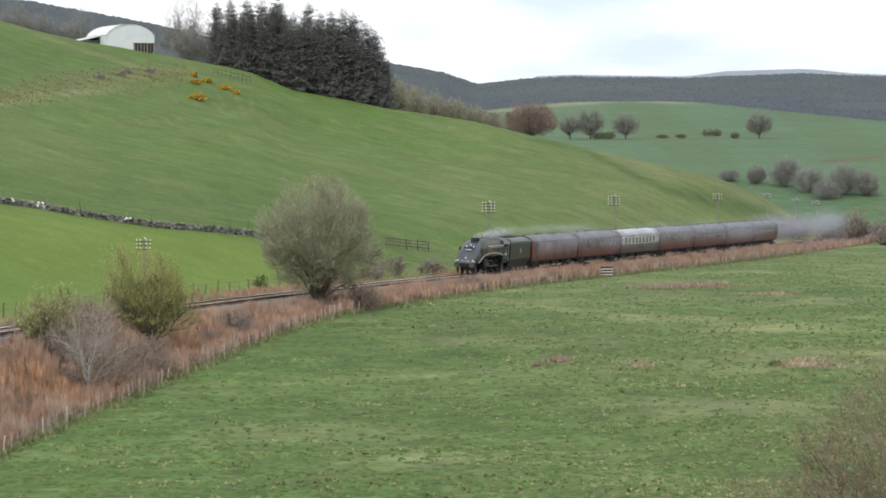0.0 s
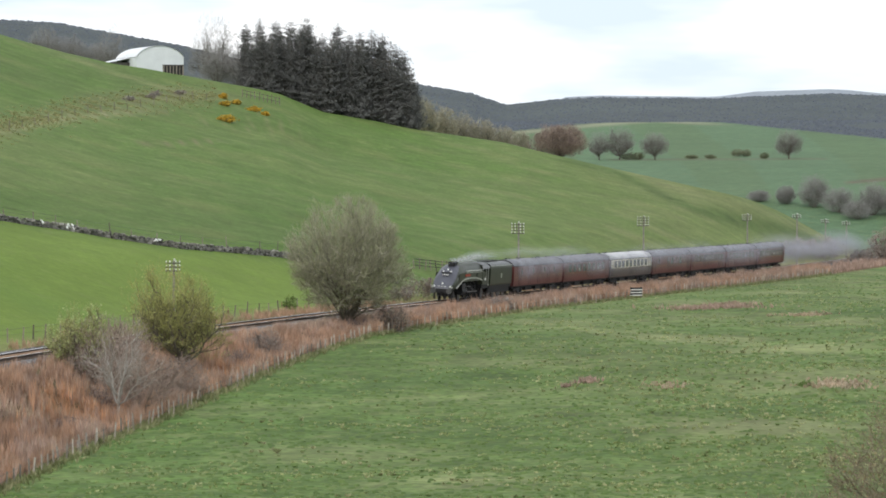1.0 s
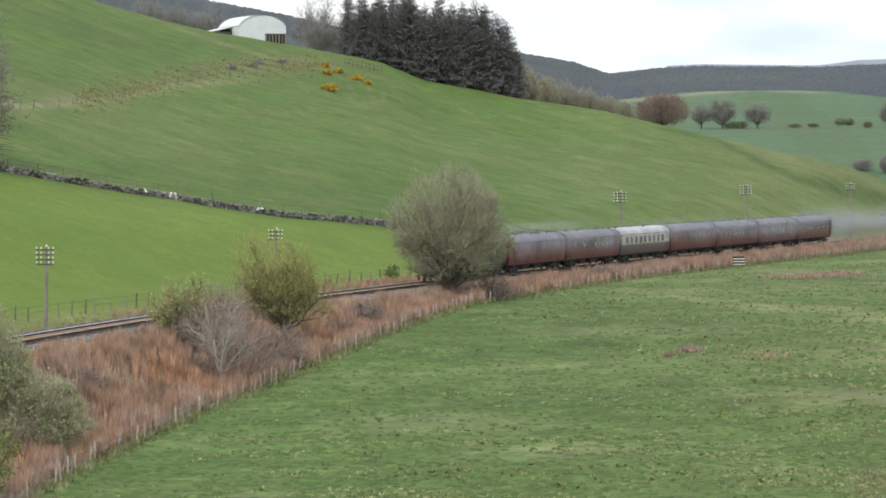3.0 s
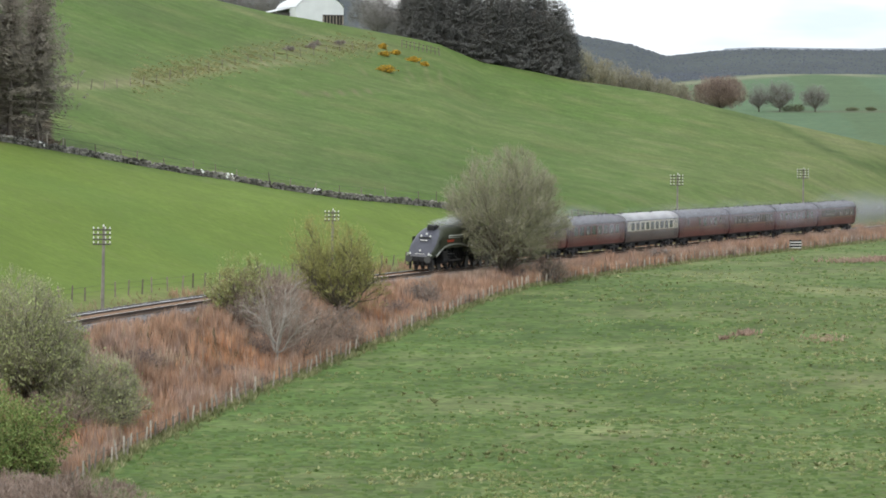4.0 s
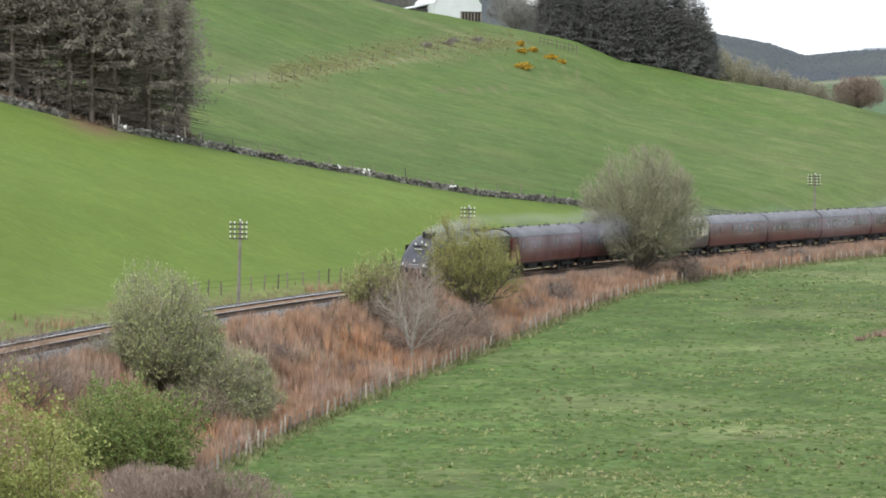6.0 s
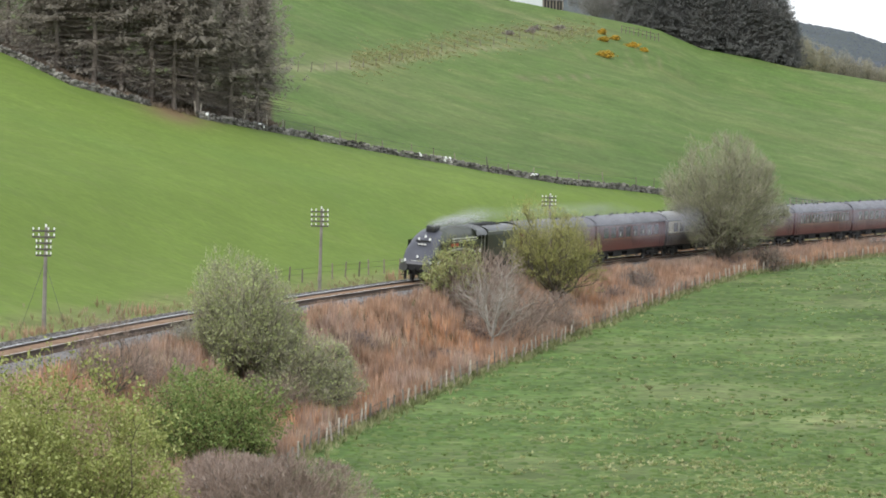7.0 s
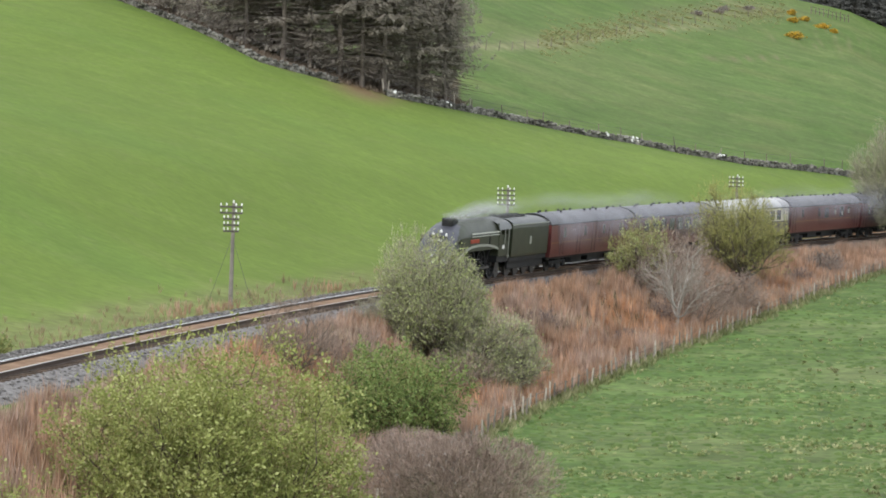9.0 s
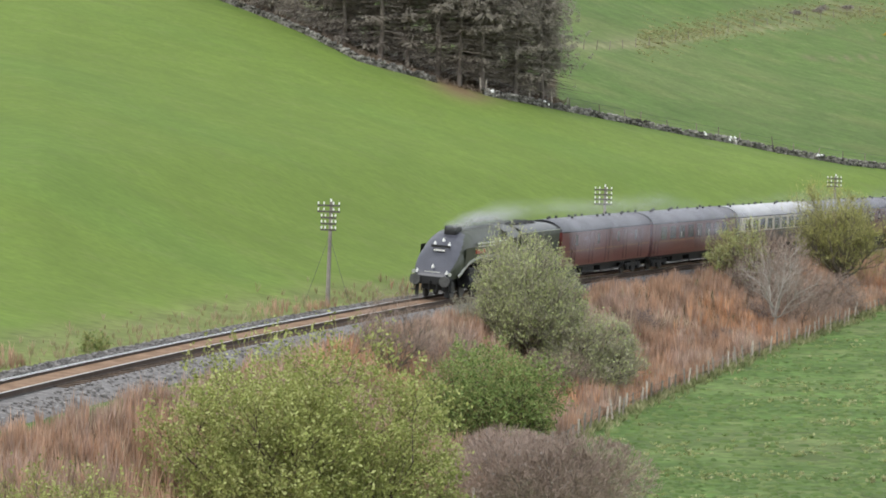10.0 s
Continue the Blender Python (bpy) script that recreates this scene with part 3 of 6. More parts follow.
def wheel(name, r, width, spokes, parent, x, y, material=None):
    """A wheel on its own axle end: tyre, spokes, boss; turns about y."""
    bm = bmesh.new()
    n = 28
    rings = [(r * 0.86, -width / 2), (r, -width / 2), (r, width / 2), (r * 0.86, width / 2), (r * 0.86, -width / 2)]
    rows = []
    for q, w in rings:
        rows.append([bm.verts.new((q * math.cos(6.2832 * i / n), w, q * math.sin(6.2832 * i / n))) for i in range(n)])
    for a in range(4):
        for i in range(n):
            bm.faces.new((rows[a][i], rows[a][(i + 1) % n], rows[a + 1][(i + 1) % n], rows[a + 1][i]))
    ob = part(name, bm, material or TYRE, parent, at=pose(x, y, r))
    sp = bmesh.new()
    rod(sp, (0, -width * 0.6, 0), (0, width * 0.6, 0), r * 0.2, n=10)
    for i in range(spokes):
        a = 6.2832 * i / spokes
        rod(sp, (0, 0, 0), (r * 0.88 * math.cos(a), 0, r * 0.88 * math.sin(a)), 0.035 * max(r, 0.5), n=5)
    part("spokes", sp, IRON, ob)
    return ob


def wheelset(r, parent, x):
    """Two solid disc wheels on an axle; turns about y."""
    bm = bmesh.new()
    rod(bm, (0, -0.7, 0), (0, 0.7, 0), 0.08)
    for y in (-0.72, 0.72):
        rod(bm, (0, y - 0.07, 0), (0, y + 0.07, 0), r, n=20)
        rod(bm, (0, y - 0.09, 0), (0, y + 0.09, 0), r * 0.35, n=10)
        box(bm, -0.05, 0.05, y - 0.08, y + 0.08, r * 0.4, r * 0.8)
    return part("wheelset", bm, TYRE, parent, at=pose(x, 0, r))


WHEELS = []          # (object, radius, its place on the vehicle)
VEHICLES = []        # (object, distance of its middle behind the front buffers, half its wheelbase)


def nose_top(x):
    """The streamlined casing's ridge."""
    return float(np.interp(x, [0.25, 0.45, 0.8, 1.3, 1.9, 2.6, 3.3, 4.0, 4.8, 7.5, 10.2], [1.30, 1.58, 1.94, 2.38, 2.84, 3.26, 3.56, 3.74, 3.82, 3.84, 3.84]))


def nose_half(x):
    return float(np.interp(x, [0.25, 0.5, 0.9, 1.5, 2.4, 3.5], [0.80, 1.02, 1.18, 1.28, 1.33, 1.35]))


def skirt(x):
    """The lower edge of the casing over the wheels."""
    return float(np.interp(x, [0.25, 0.9, 1.5, 2.2, 3.2, 4.4, 6.0, 8.0, 9.6, 11.0, 12.8], [1.22, 1.24, 1.38, 1.68, 2.02, 2.2, 2.26, 2.22, 2.06, 1.78, 1.36]))


def casing_row(x, zlow):
    """A section of the casing: a square-edged wedge in front that rounds off into the boiler."""
    top, w = nose_top(x), nose_half(x)
    ey, ez = float(np.interp(x, [0.25, 0.9, 2.0, 3.2, 4.6], [0.20, 0.30, 0.46, 0.56, 0.58])), float(np.interp(x, [0.25, 0.9, 2.0, 3.2, 4.6], [0.16, 0.26, 0.54, 0.64, 0.62]))
    row = []
    for i in range(41):
        a = math.pi * i / 40
        c, s_ = math.cos(a), math.sin(a)
        row.append((x, -w * math.copysign(abs(c) ** ey, c), max(zlow, zlow + (top - zlow) * abs(s_) ** ez)))
    return row


def build_loco():
    lo = thing("steam_locomotive", "streamlined dark green steam locomotive with grey wedge nose", "locomotive")
    xs = [0.25, 0.3, 0.36, 0.45, 0.55] + [0.7 + 0.14 * i for i in range(29)] + [5, 6, 7, 8, 9, 10, 10.4]
    rows = [casing_row(x, 1.22 if x < 1.2 else min(skirt(x), 2.0)) for x in xs]
    V, F = loft(rows)
    front = []
    for k, f in enumerate(F):
        mx, turn = np.mean([V[i][0] for i in f]), abs(math.pi * (k % 40 + 0.5) / 40 - math.pi / 2)
        if turn < float(np.interp(mx, [0.3, 0.55, 1.5, 2.6, 3.7, 3.75], [2.0, 0.95, 0.80, 0.60, 0.34, 0.0])):
            front.append(f)
    rest = [f for f in F if f not in set(front)]
    nose = link("nose", V, front + [tuple(range(40, -1, -1))], NOSE, lo, "sooty grey streamlined wedge front", flat=False)
    link("boiler_casing", V, rest, GREEN, lo, "dark green boiler casing dulled by soot", flat=False)
    # sooty cladding over the crown
    crown = [[(x, math.sin(a) * 0.98 * nose_half(x) * 0.72, nose_top(x) * 0.0 + 2.62 + (nose_top(x) - 2.62) * (math.cos(a) ** 0.6) + 0.012) for a in np.linspace(-1.25, 1.25, 11)] for x in (3.8, 4.4, 5, 6, 7, 8, 9, 10, 10.4)]
    link("crown", *loft(crown), CROWNPAINT, lo, "soot-greyed crown of the boiler casing", flat=False)
    # chimney
    bm = bmesh.new()
    rod(bm, (3.75, 0, 3.5), (3.75, 0, 4.02), 0.32, 0.30, 18)
    box(bm, 3.2, 3.36, -0.36, 0.36, 3.3, 4.02, 0.06)
    box(bm, 3.3, 4.3, -0.37, -0.31, 3.5, 4.0, 0.02)
    box(bm, 3.3, 4.3, 0.31, 0.37, 3.5, 4.0, 0.02)
    part("chimney", bm, IRON, lo)
    # side valance with its bright edge
    for y in (-1.36, 1.36):
        sx = np.linspace(1.0, 12.8, 40)
        link("valance_edge", *loft([[(x, y * 0.99, skirt(x)), (x, y * 1.01, skirt(x)), (x, y * 1.01, skirt(x) + 0.14), (x, y * 0.97, skirt(x) + 0.16)] for x in sx]), EDGE, lo, "bright curved edging of the running plate")
        bm = bmesh.new()
        box(bm, 4.4, 10.3, y - 0.03, y + 0.03, 3.06, 3.13)
        box(bm, 4.4, 10.3, y - 0.02, y + 0.02, 2.90, 2.935)
        part("handrail", bm, PALE_EDGE, lo)
        bm = bmesh.new()
        box(bm, 4.1, 5.9, y - 0.03, y + 0.03, 2.52, 2.76, 0.01)
        part("nameplate", bm, RED, lo, "red nameplate with raised border")
        bm = bmesh.new()
        box(bm, 8.2, 8.4, y - 0.02, y + 0.02, 2.38, 2.82, 0.01)
        part("panel", bm, IRON, lo)
    # side sheets between casing and edging
    for y in (-1.345, 1.345):
        sx = np.linspace(2.2, 12.8, 36)
        link("side_sheet", *loft([[(x, y, skirt(x)), (x, y, min(max(2.9, skirt(x) + 0.1), 3.2))] for x in sx]), GREEN, lo)
    # cab
    for y in (-1.38, 1.32):
        bm = bmesh.new()
        outline = [(10.3, 1.5), (12.5, 1.5), (12.5, 3.25), (12.2, 3.25), (12.2, 2.45), (11.62, 2.45), (11.62, 3.25), (11.5, 3.25), (11.5, 2.45), (10.75, 2.45), (10.75, 3.25), (10.3, 3.25)]
        f = bm.faces.new([bm.verts.new((px, y, pz)) for px, pz in outline])
        r = bmesh.ops.extrude_face_region(bm, geom=[f])
        for v in [g for g in r["geom"] if isinstance(g, bmesh.types.BMVert)]:
            v.co.y += 0.06
        part("cab_side", bm, GREEN, lo, "dark green cab side with window openings")
    part("cab_front", box(bmesh.new(), 10.32, 10.4, -1.3, 1.3, 1.5, 3.6), GREEN, lo)
    roof = [[(x, math.sin(a) * 1.42, 3.1 + 0.78 * math.cos(a) ** 0.8) for a in np.linspace(-1.5, 1.5, 13)] for x in (10.2, 11.4, 12.9)]
    link("cab_roof", *loft(roof), CROWNPAINT, lo, flat=False)
    for y in (-1.40, 1.36):
        part("cab_rail", box(bmesh.new(), 11.55, 11.6, y, y + 0.04, 2.0, 3.2), EDGE, lo)
        part("cab_rail", box(bmesh.new(), 12.45, 12.52, y, y + 0.04, 1.3, 3.2), EDGE, lo)
        part("number_panel", box(bmesh.new(), 11.1, 11.55, y + 0.005, y + 0.035, 1.95, 2.2), WHITE, lo, "pale number lettering drawn as a bar")
    # frames, cylinders, steps
    bm = bmesh.new()
    box(bm, 0.5, 12.8, -0.6, 0.6, 0.55, 1.5)
    box(bm, 10.3, 12.9, -1.3, 1.3, 1.1, 1.52)
    box(bm, 0.2, 0.45, -1.2, 1.2, 0.82, 1.28, 0.03)
    part("frame", bm, IRON, lo)
    for y in (-1.12, 1.12):
        bm = bmesh.new()
        rod(bm, (2.9, y, 0.98), (4.2, y, 0.98), 0.38, n=14)
        box(bm, 2.9, 4.2, y - 0.3, y + 0.24, 0.95, 1.75, 0.05)
        part("cylinder", bm, IRON, lo)
        bm = bmesh.new()
        rod(bm, (4.2, y * 1.02, 0.98), (5.6, y * 1.02, 0.98), 0.05)
        box(bm, 5.4, 9.0, y * 1.05 - 0.04, y * 1.05 + 0.04, 0.8, 0.92)
        part("connecting_rod", bm, TYRE, lo)
    # buffers, coupling, guard irons
    for y in (-0.86, 0.86):
        bm = bmesh.new()
        rod(bm, (0.5, y, 1.06), (0.12, y, 1.06), 0.13, n=12)
        rod(bm, (0.12, y, 1.06), (0.0, y, 1.06), 0.30, n=18)
        part("buffer", bm, TYRE, lo, "round steel buffer on the buffer beam")
        bm = bmesh.new()
        box(bm, 0.45, 0.52, y - 0.14, y + 0.06, 0.15, 0.9)
        part("guard_iron", bm, IRON, lo)
    bm = bmesh.new()
    rod(bm, (0.2, 0, 1.02), (0.02, 0, 0.98), 0.07)
    rod(bm, (0.04, 0, 0.98), (0.1, 0, 0.45), 0.05)
    part("coupling", bm, IRON, lo)
    for y in (-0.4, 0.45):
        part("brake_hose", rod(bmesh.new(), (0.22, y, 0.95), (0.14, y, 0.45), 0.04), IRON, lo)
    # lamps and headboard
    for x, y, z in ((0.55, 0, 1.80), (1.95, 0.42, 3.02), (1.95, -0.42, 3.02), (2.2, 0, 3.22), (0.42, -0.86, 1.5), (0.42, 0.86, 1.5)):
        bm = bmesh.new()
        box(bm, x - 0.14, x + 0.06, y - 0.06, y + 0.06, z - 0.08, z + 0.07, 0.02)
        rod(bm, (x - 0.18, y, z), (x - 0.1, y, z), 0.05, n=12)
        rod(bm, (x - 0.05, y, z + 0.09), (x - 0.05, y, z + 0.15), 0.04, 0.03, n=8)
        part("lamp", bm, LAMP, lo, "small white headlamp")
    bm = bmesh.new()
    box(bm, 1.42, 1.46, -0.34, 0.34, 2.60, 2.80, 0.01)
    box(bm, 1.62, 1.66, -0.56, 0.56, 2.84, 2.98, 0.01)
    part("headboard", bm, BLACK, lo, "dark headboard with pale lettering drawn as bars")
    for y in np.arange(-0.4, 0.41, 0.16):
        part("lettering_bar", box(bmesh.new(), 1.405, 1.418, y * 0.7 - 0.04, y * 0.7 + 0.04, 2.65, 2.75), WHITE, lo)
    hatch = bmesh.new()
    box(hatch, 0.40, 0.43, -0.46, 0.46, 1.50, 1.54)
    part("hatch_bar", hatch, PALE_EDGE, lo, "bright bar across the nose hatch")
    for y in (-1.06, 1.06):
        part("oval_cover", rod(bmesh.new(), (0.30, y, 1.46), (0.36, y, 1.46), 0.11, 0.10, 14), EDGE, lo, "grey round cover above the buffer")
        part("front_step", box(bmesh.new(), 0.5, 0.82, y - 0.16, y + 0.16, 0.42, 0.47, 0.01), IRON, lo)
        part("step_hanger", box(bmesh.new(), 0.62, 0.7, y - 0.02, y + 0.02, 0.45, 1.2), IRON, lo)
    part("sand_pipe", rod(bmesh.new(), (5.2, -1.0, 1.4), (5.05, -0.85, 0.15), 0.035, n=6), IRON, lo)
    part("slide_bar", box(bmesh.new(), 4.3, 5.6, -1.22, -1.12, 1.14, 1.2), TYRE, lo, "bright steel slide bar")
    part("radius_rod", rod(bmesh.new(), (4.4, -1.2, 1.5), (6.8, -1.2, 1.42), 0.035, n=6), TYRE, lo)
    part("eccentric_rod", rod(bmesh.new(), (6.6, -1.22, 1.3), (8.2, -1.2, 0.9), 0.035, n=6), TYRE, lo)
    # wheels
    for x in (1.9, 3.8):
        WHEELS.append((wheelset(0.485, lo, x), 0.485, x))
    for x in (6.05, 8.25, 10.45):
        for y in (-0.8, 0.8):
            WHEELS.append((wheel("driving_wheel", 1.015, 0.16, 16, lo, x, y, IRON), 1.015, x))
    WHEELS.append((wheelset(0.56, lo, 12.1), 0.56, 12.1))
    VEHICLES.append((lo, 0.0, 2.0, 11.0))
    # tender
    te = thing("tender", "dark green tender with curved high sides", "tender")
    prof = [(-1.34, 1.35), (-1.36, 1.5), (-1.37, 2.4), (-1.37, 3.2), (-1.33, 3.46), (-1.0, 3.5), (-0.6, 3.52), (0.6, 3.52), (1.0, 3.5), (1.33, 3.46), (1.37, 3.2), (1.37, 2.4), (1.36, 1.5), (1.34, 1.35)]
    V, F = loft([[(x, y, z) for y, z in prof] for x in (0.1, 2.5, 5, 7.5, 8.2)])
    F += [tuple(range(14)), tuple(range(69, 55, -1))]
    link("tank", V, F, GREEN, te, "dark green tender tank side")
    hood = [[(x, y, 3.46 + (z - 3.46) * k) for y, z in ((-1.30, 3.46), (-1.2, 3.6), (-0.98, 3.72), (-0.6, 3.82), (0.6, 3.82), (0.98, 3.72), (1.2, 3.6), (1.30, 3.46))] for x, k in ((0.3, 0.9), (0.6, 1.0), (5.0, 1.0), (7.6, 0.92), (8.15, 0.75))]
    V, F = loft(hood)
    F += [tuple(range(8)), tuple(range(39, 31, -1))]
    link("tender_top", V, F, CROWNPAINT, te, "sooty curved top of the tender", flat=False)
    bm = bmesh.new()
    box(bm, 0.7, 5.4, -0.6, 0.6, 3.72, 3.85)
    for i in range(60):
        x, y = random.uniform(0.5, 5.2), random.uniform(-0.55, 0.55)
        bmesh.ops.create_icosphere(bm, subdivisions=1, radius=random.uniform(0.1, 0.18), matrix=pose(x, y, 3.84, random.uniform(0, 90), random.uniform(0, 90)))
    part("coal", bm, IRON, te, "heaped black coal")
    bm = bmesh.new()
    box(bm, 0, 8.3, -1.25, 1.25, 1.05, 1.35)
    for y in (-1.1, 1.02):
        box(bm, 0.2, 8.1, y, y + 0.08, 0.55, 1.1)
    part("frame", bm, IRON, te)
    bm = bmesh.new()
    for y in (-1.385, 1.36):
        box(bm, 0.1, 8.2, y, y + 0.025, 3.40, 3.46)
        box(bm, 4.0, 4.4, y, y + 0.025, 2.1, 2.6)
    part("lining", bm, EDGE, te)
    for x in (1.3, 3.2, 5.1, 7.0):
        WHEELS.append((wheelset(0.635, te, x), 0.635, x))
    VEHICLES.append((te, 13.2, 1.3, 7.0))
    return lo


BODY = [(-1.33, 1.02), (-1.39, 1.35), (-1.41, 1.8), (-1.40, 2.35), (-1.375, 2.9), (-1.35, 3.2)]
CROWN = [(-1.35, 3.2), (-1.30, 3.36), (-1.12, 3.56), (-0.8, 3.74), (-0.4, 3.85), (0, 3.89), (0.4, 3.85), (0.8, 3.74), (1.12, 3.56), (1.30, 3.36), (1.35, 3.2)]


def side_y(z):
    return float(np.interp(z, [p[1] for p in BODY], [p[0] for p in BODY]))


def coach(name, label, paint, roofing, windows, doors, upper=None, curtains=True, length=19.7):
    """A bogie coach; windows: (x0, x1, z0, z1) along each side."""
    co = thing(name, label, "railway coach", group="coaches of the train")
    xs = (0.2, 5, 10, 15, length)
    prof = BODY + [(1.35, 3.2)] + [(-y, z) for y, z in reversed(BODY[:-1])]
    V, F = loft([[(x, y, z) for y, z in prof] for x in xs])
    k = len(prof)
    F += [tuple(range(k)), tuple(range(len(V) - 1, len(V) - 1 - k, -1))]
    body = link("body", V, F, paint, co, flat=True)
    V, F = loft([[(x, y, z) for y, z in CROWN] for x in (0.18, 5, 10, 15, length + 0.02)])
    k = len(CROWN)
    F += [tuple(range(k)), tuple(range(len(V) - 1, len(V) - 1 - k, -1))]
    link("roof", V, F, roofing, co, flat=False)
    for sgn in (1, -1):
        if upper is not None:
            zz = np.linspace(2.12, 3.14, 5)
            V, F = loft([[(x, sgn * (side_y(z) - 0.006), z) for z in zz] for x in (0.5, length - 0.3)])
            link("upper_panel", V, F, upper, co, "cream upper panel between the windows")
        for x0, x1, z0, z1 in windows:
            bm = bmesh.new()
            y0, y1 = sgn * (side_y(z0) - 0.014), sgn * (side_y(z1) - 0.014)
            vs = [bm.verts.new(p) for p in ((x0, y0, z0), (x1, y0, z0), (x1, y1, z1), (x0, y1, z1))]
            f = bm.faces.new(vs)
            bmesh.ops.extrude_face_region(bm, geom=[f])
            for v in vs:
                v.co.y += sgn * 0.02
            pane = part("window", bm, GLASS, co)
            if curtains and random.random() < 0.5:
                b2 = bmesh.new()
                xa = x0 + (x1 - x0) * random.uniform(0.1, 0.6)
                yy = sgn * (side_y((z0 + z1) / 2) - 0.02)
                b2 = box(b2, xa, xa + 0.22, min(yy, yy - sgn * 0.0) - 0.004, yy + 0.004, z0 + 0.05, z0 + 0.42)
                part("seat_cover", b2, BLIND, pane, "pale seat cover seen through the window")
        for x in doors:
            bm = bmesh.new()
            yy = sgn * (side_y(2.0) - 0.01)
            for q in (x, x + 0.72):
                box(bm, q - 0.007, q + 0.007, yy - 0.012, yy + 0.012, 1.15, 3.1)
            box(bm, x + 0.08, x + 0.14, yy - 0.03, yy + 0.03, 1.9, 2.0)
            part("door", bm, IRON, co)
    for sgn in (1, -1):
        yy = sgn * (side_y(1.98) - 0.006)
        part("waist_lining", box(bmesh.new(), 0.3, length - 0.1, yy - 0.006, yy + 0.006, 1.965, 1.99), LINING, co, "thin straw-coloured lining at the waist")
        yy = sgn * (side_y(3.16) - 0.03)
        part("gutter", box(bmesh.new(), 0.2, length, yy - 0.025, yy + 0.025, 3.17, 3.22), IRON, co)
    bm = bmesh.new()
    box(bm, 0.2, length, -1.2, 1.2, 0.86, 1.02)
    # solid full-length block, added so the space under the body looks dark
    box(bm, 0.9, length - 0.7, -0.5, 0.5, 0.42, 0.87)
    box(bm, 6.2, 8.6, -1.0, 1.0, 0.4, 0.86, 0.03)
    box(bm, 10.2, 12.6, -0.95, 0.95, 0.42, 0.86, 0.03)
    for y in (-1.1, 1.1):
        rod(bm, (5.5, y, 0.5), (14.2, y, 0.5), 0.035, n=6)
        rod(bm, (5.5, y, 0.5), (4.8, y, 0.9), 0.035, n=6)
        rod(bm, (14.2, y, 0.5), (14.9, y, 0.9), 0.035, n=6)
    part("underframe", bm, IRON, co)
    for x in (-0.08, length + 0.02):
        bm = bmesh.new()
        box(bm, x, x + 0.26, -0.62, 0.62, 1.1, 3.3, 0.05)
        part("gangway", bm, BLACK, co)
    for x in np.arange(1.2, length - 0.8, 1.35):
        bm = bmesh.new()
        y = random.choice((-0.32, 0.32, 0.0))
        rod(bm, (x, y, 3.8), (x, y, 3.97), 0.08, 0.07, 8)
        rod(bm, (x, y, 3.97), (x, y, 4.01), 0.13, 0.09, 8)
        part("roof_vent", bm, IRON, co)
    for x in (2.85, length - 2.65):
        bm = bmesh.new()
        for y in (-1.12, 1.0):
            box(bm, x - 1.75, x + 1.75, y, y + 0.12, 0.5, 0.72, 0.02)
            for q in (-1.3, 1.3):
                box(bm, x + q - 0.2, x + q + 0.2, y - 0.05, y + 0.17, 0.3, 0.7, 0.02)
            box(bm, x - 0.4, x + 0.4, y - 0.03, y + 0.15, 0.25, 0.5, 0.02)
        box(bm, x - 0.3, x + 0.3, -1.1, 1.1, 0.45, 0.8)
        part("bogie", bm, IRON, co)
        for q in (-1.3, 1.3):
            WHEELS.append((wheelset(0.46, co, x + q), 0.46, x + q))
    return co


def build_train():
    build_loco()
    big = [(2.0 + 2.05 * i, 3.25 + 2.05 * i, 2.12, 2.98) for i in range(8)]
    comp = [(1.9 + 1.0 * i, 2.5 + 1.0 * i, 2.12, 2.98) for i in range(17)]
    few = [(3.0, 3.5, 2.3, 2.95), (7.6, 8.1, 2.3, 2.95), (12.0, 12.5, 2.3, 2.95), (16.0, 16.5, 2.3, 2.95)]
    pull = [(1.9 + 1.78 * i, 3.1 + 1.78 * i, 2.2, 3.0) for i in range(9)]
    kinds = [
        ("luggage_van_coach", "maroon luggage coach with few windows and soot", MAROON, ROOF, few, (2.2, 6.0, 9.5, 13.5, 17.0), None),
        ("coach", "maroon passenger coach with sooty grey roof", MAROON, ROOF, big, (0.7, 18.2), None),
        ("dining_coach", "umber and cream dining coach with pale roof", UMBER, PALEROOF, pull, (0.7, 18.2), CREAM),
        ("coach", "maroon coach with sparse windows and sooty grey roof", MAROON, ROOF, few + [(9.3, 10.5, 2.12, 2.98), (13.6, 14.8, 2.12, 2.98)], (0.7, 18.2), None),
        ("coach", "maroon passenger coach with sooty grey roof", MAROON, ROOF, comp, (0.7, 18.2), None),
        ("coach", "maroon passenger coach with sooty grey roof", MAROON, ROOF, big, (0.7, 18.2), None),
        ("coach", "maroon end coach of the train with sooty roof", MAROON, ROOF, comp, (0.7, 18.2), None),
    ]
    for i, (name, label, paint, roofing, wins, doors, upper) in enumerate(kinds):
        co = coach(name, label, paint, roofing, wins, doors, upper, curtains=upper is None and name == "coach")
        VEHICLES.append((co, 22.0 + 20.2 * i, 2.85, 17.05))


build_train()


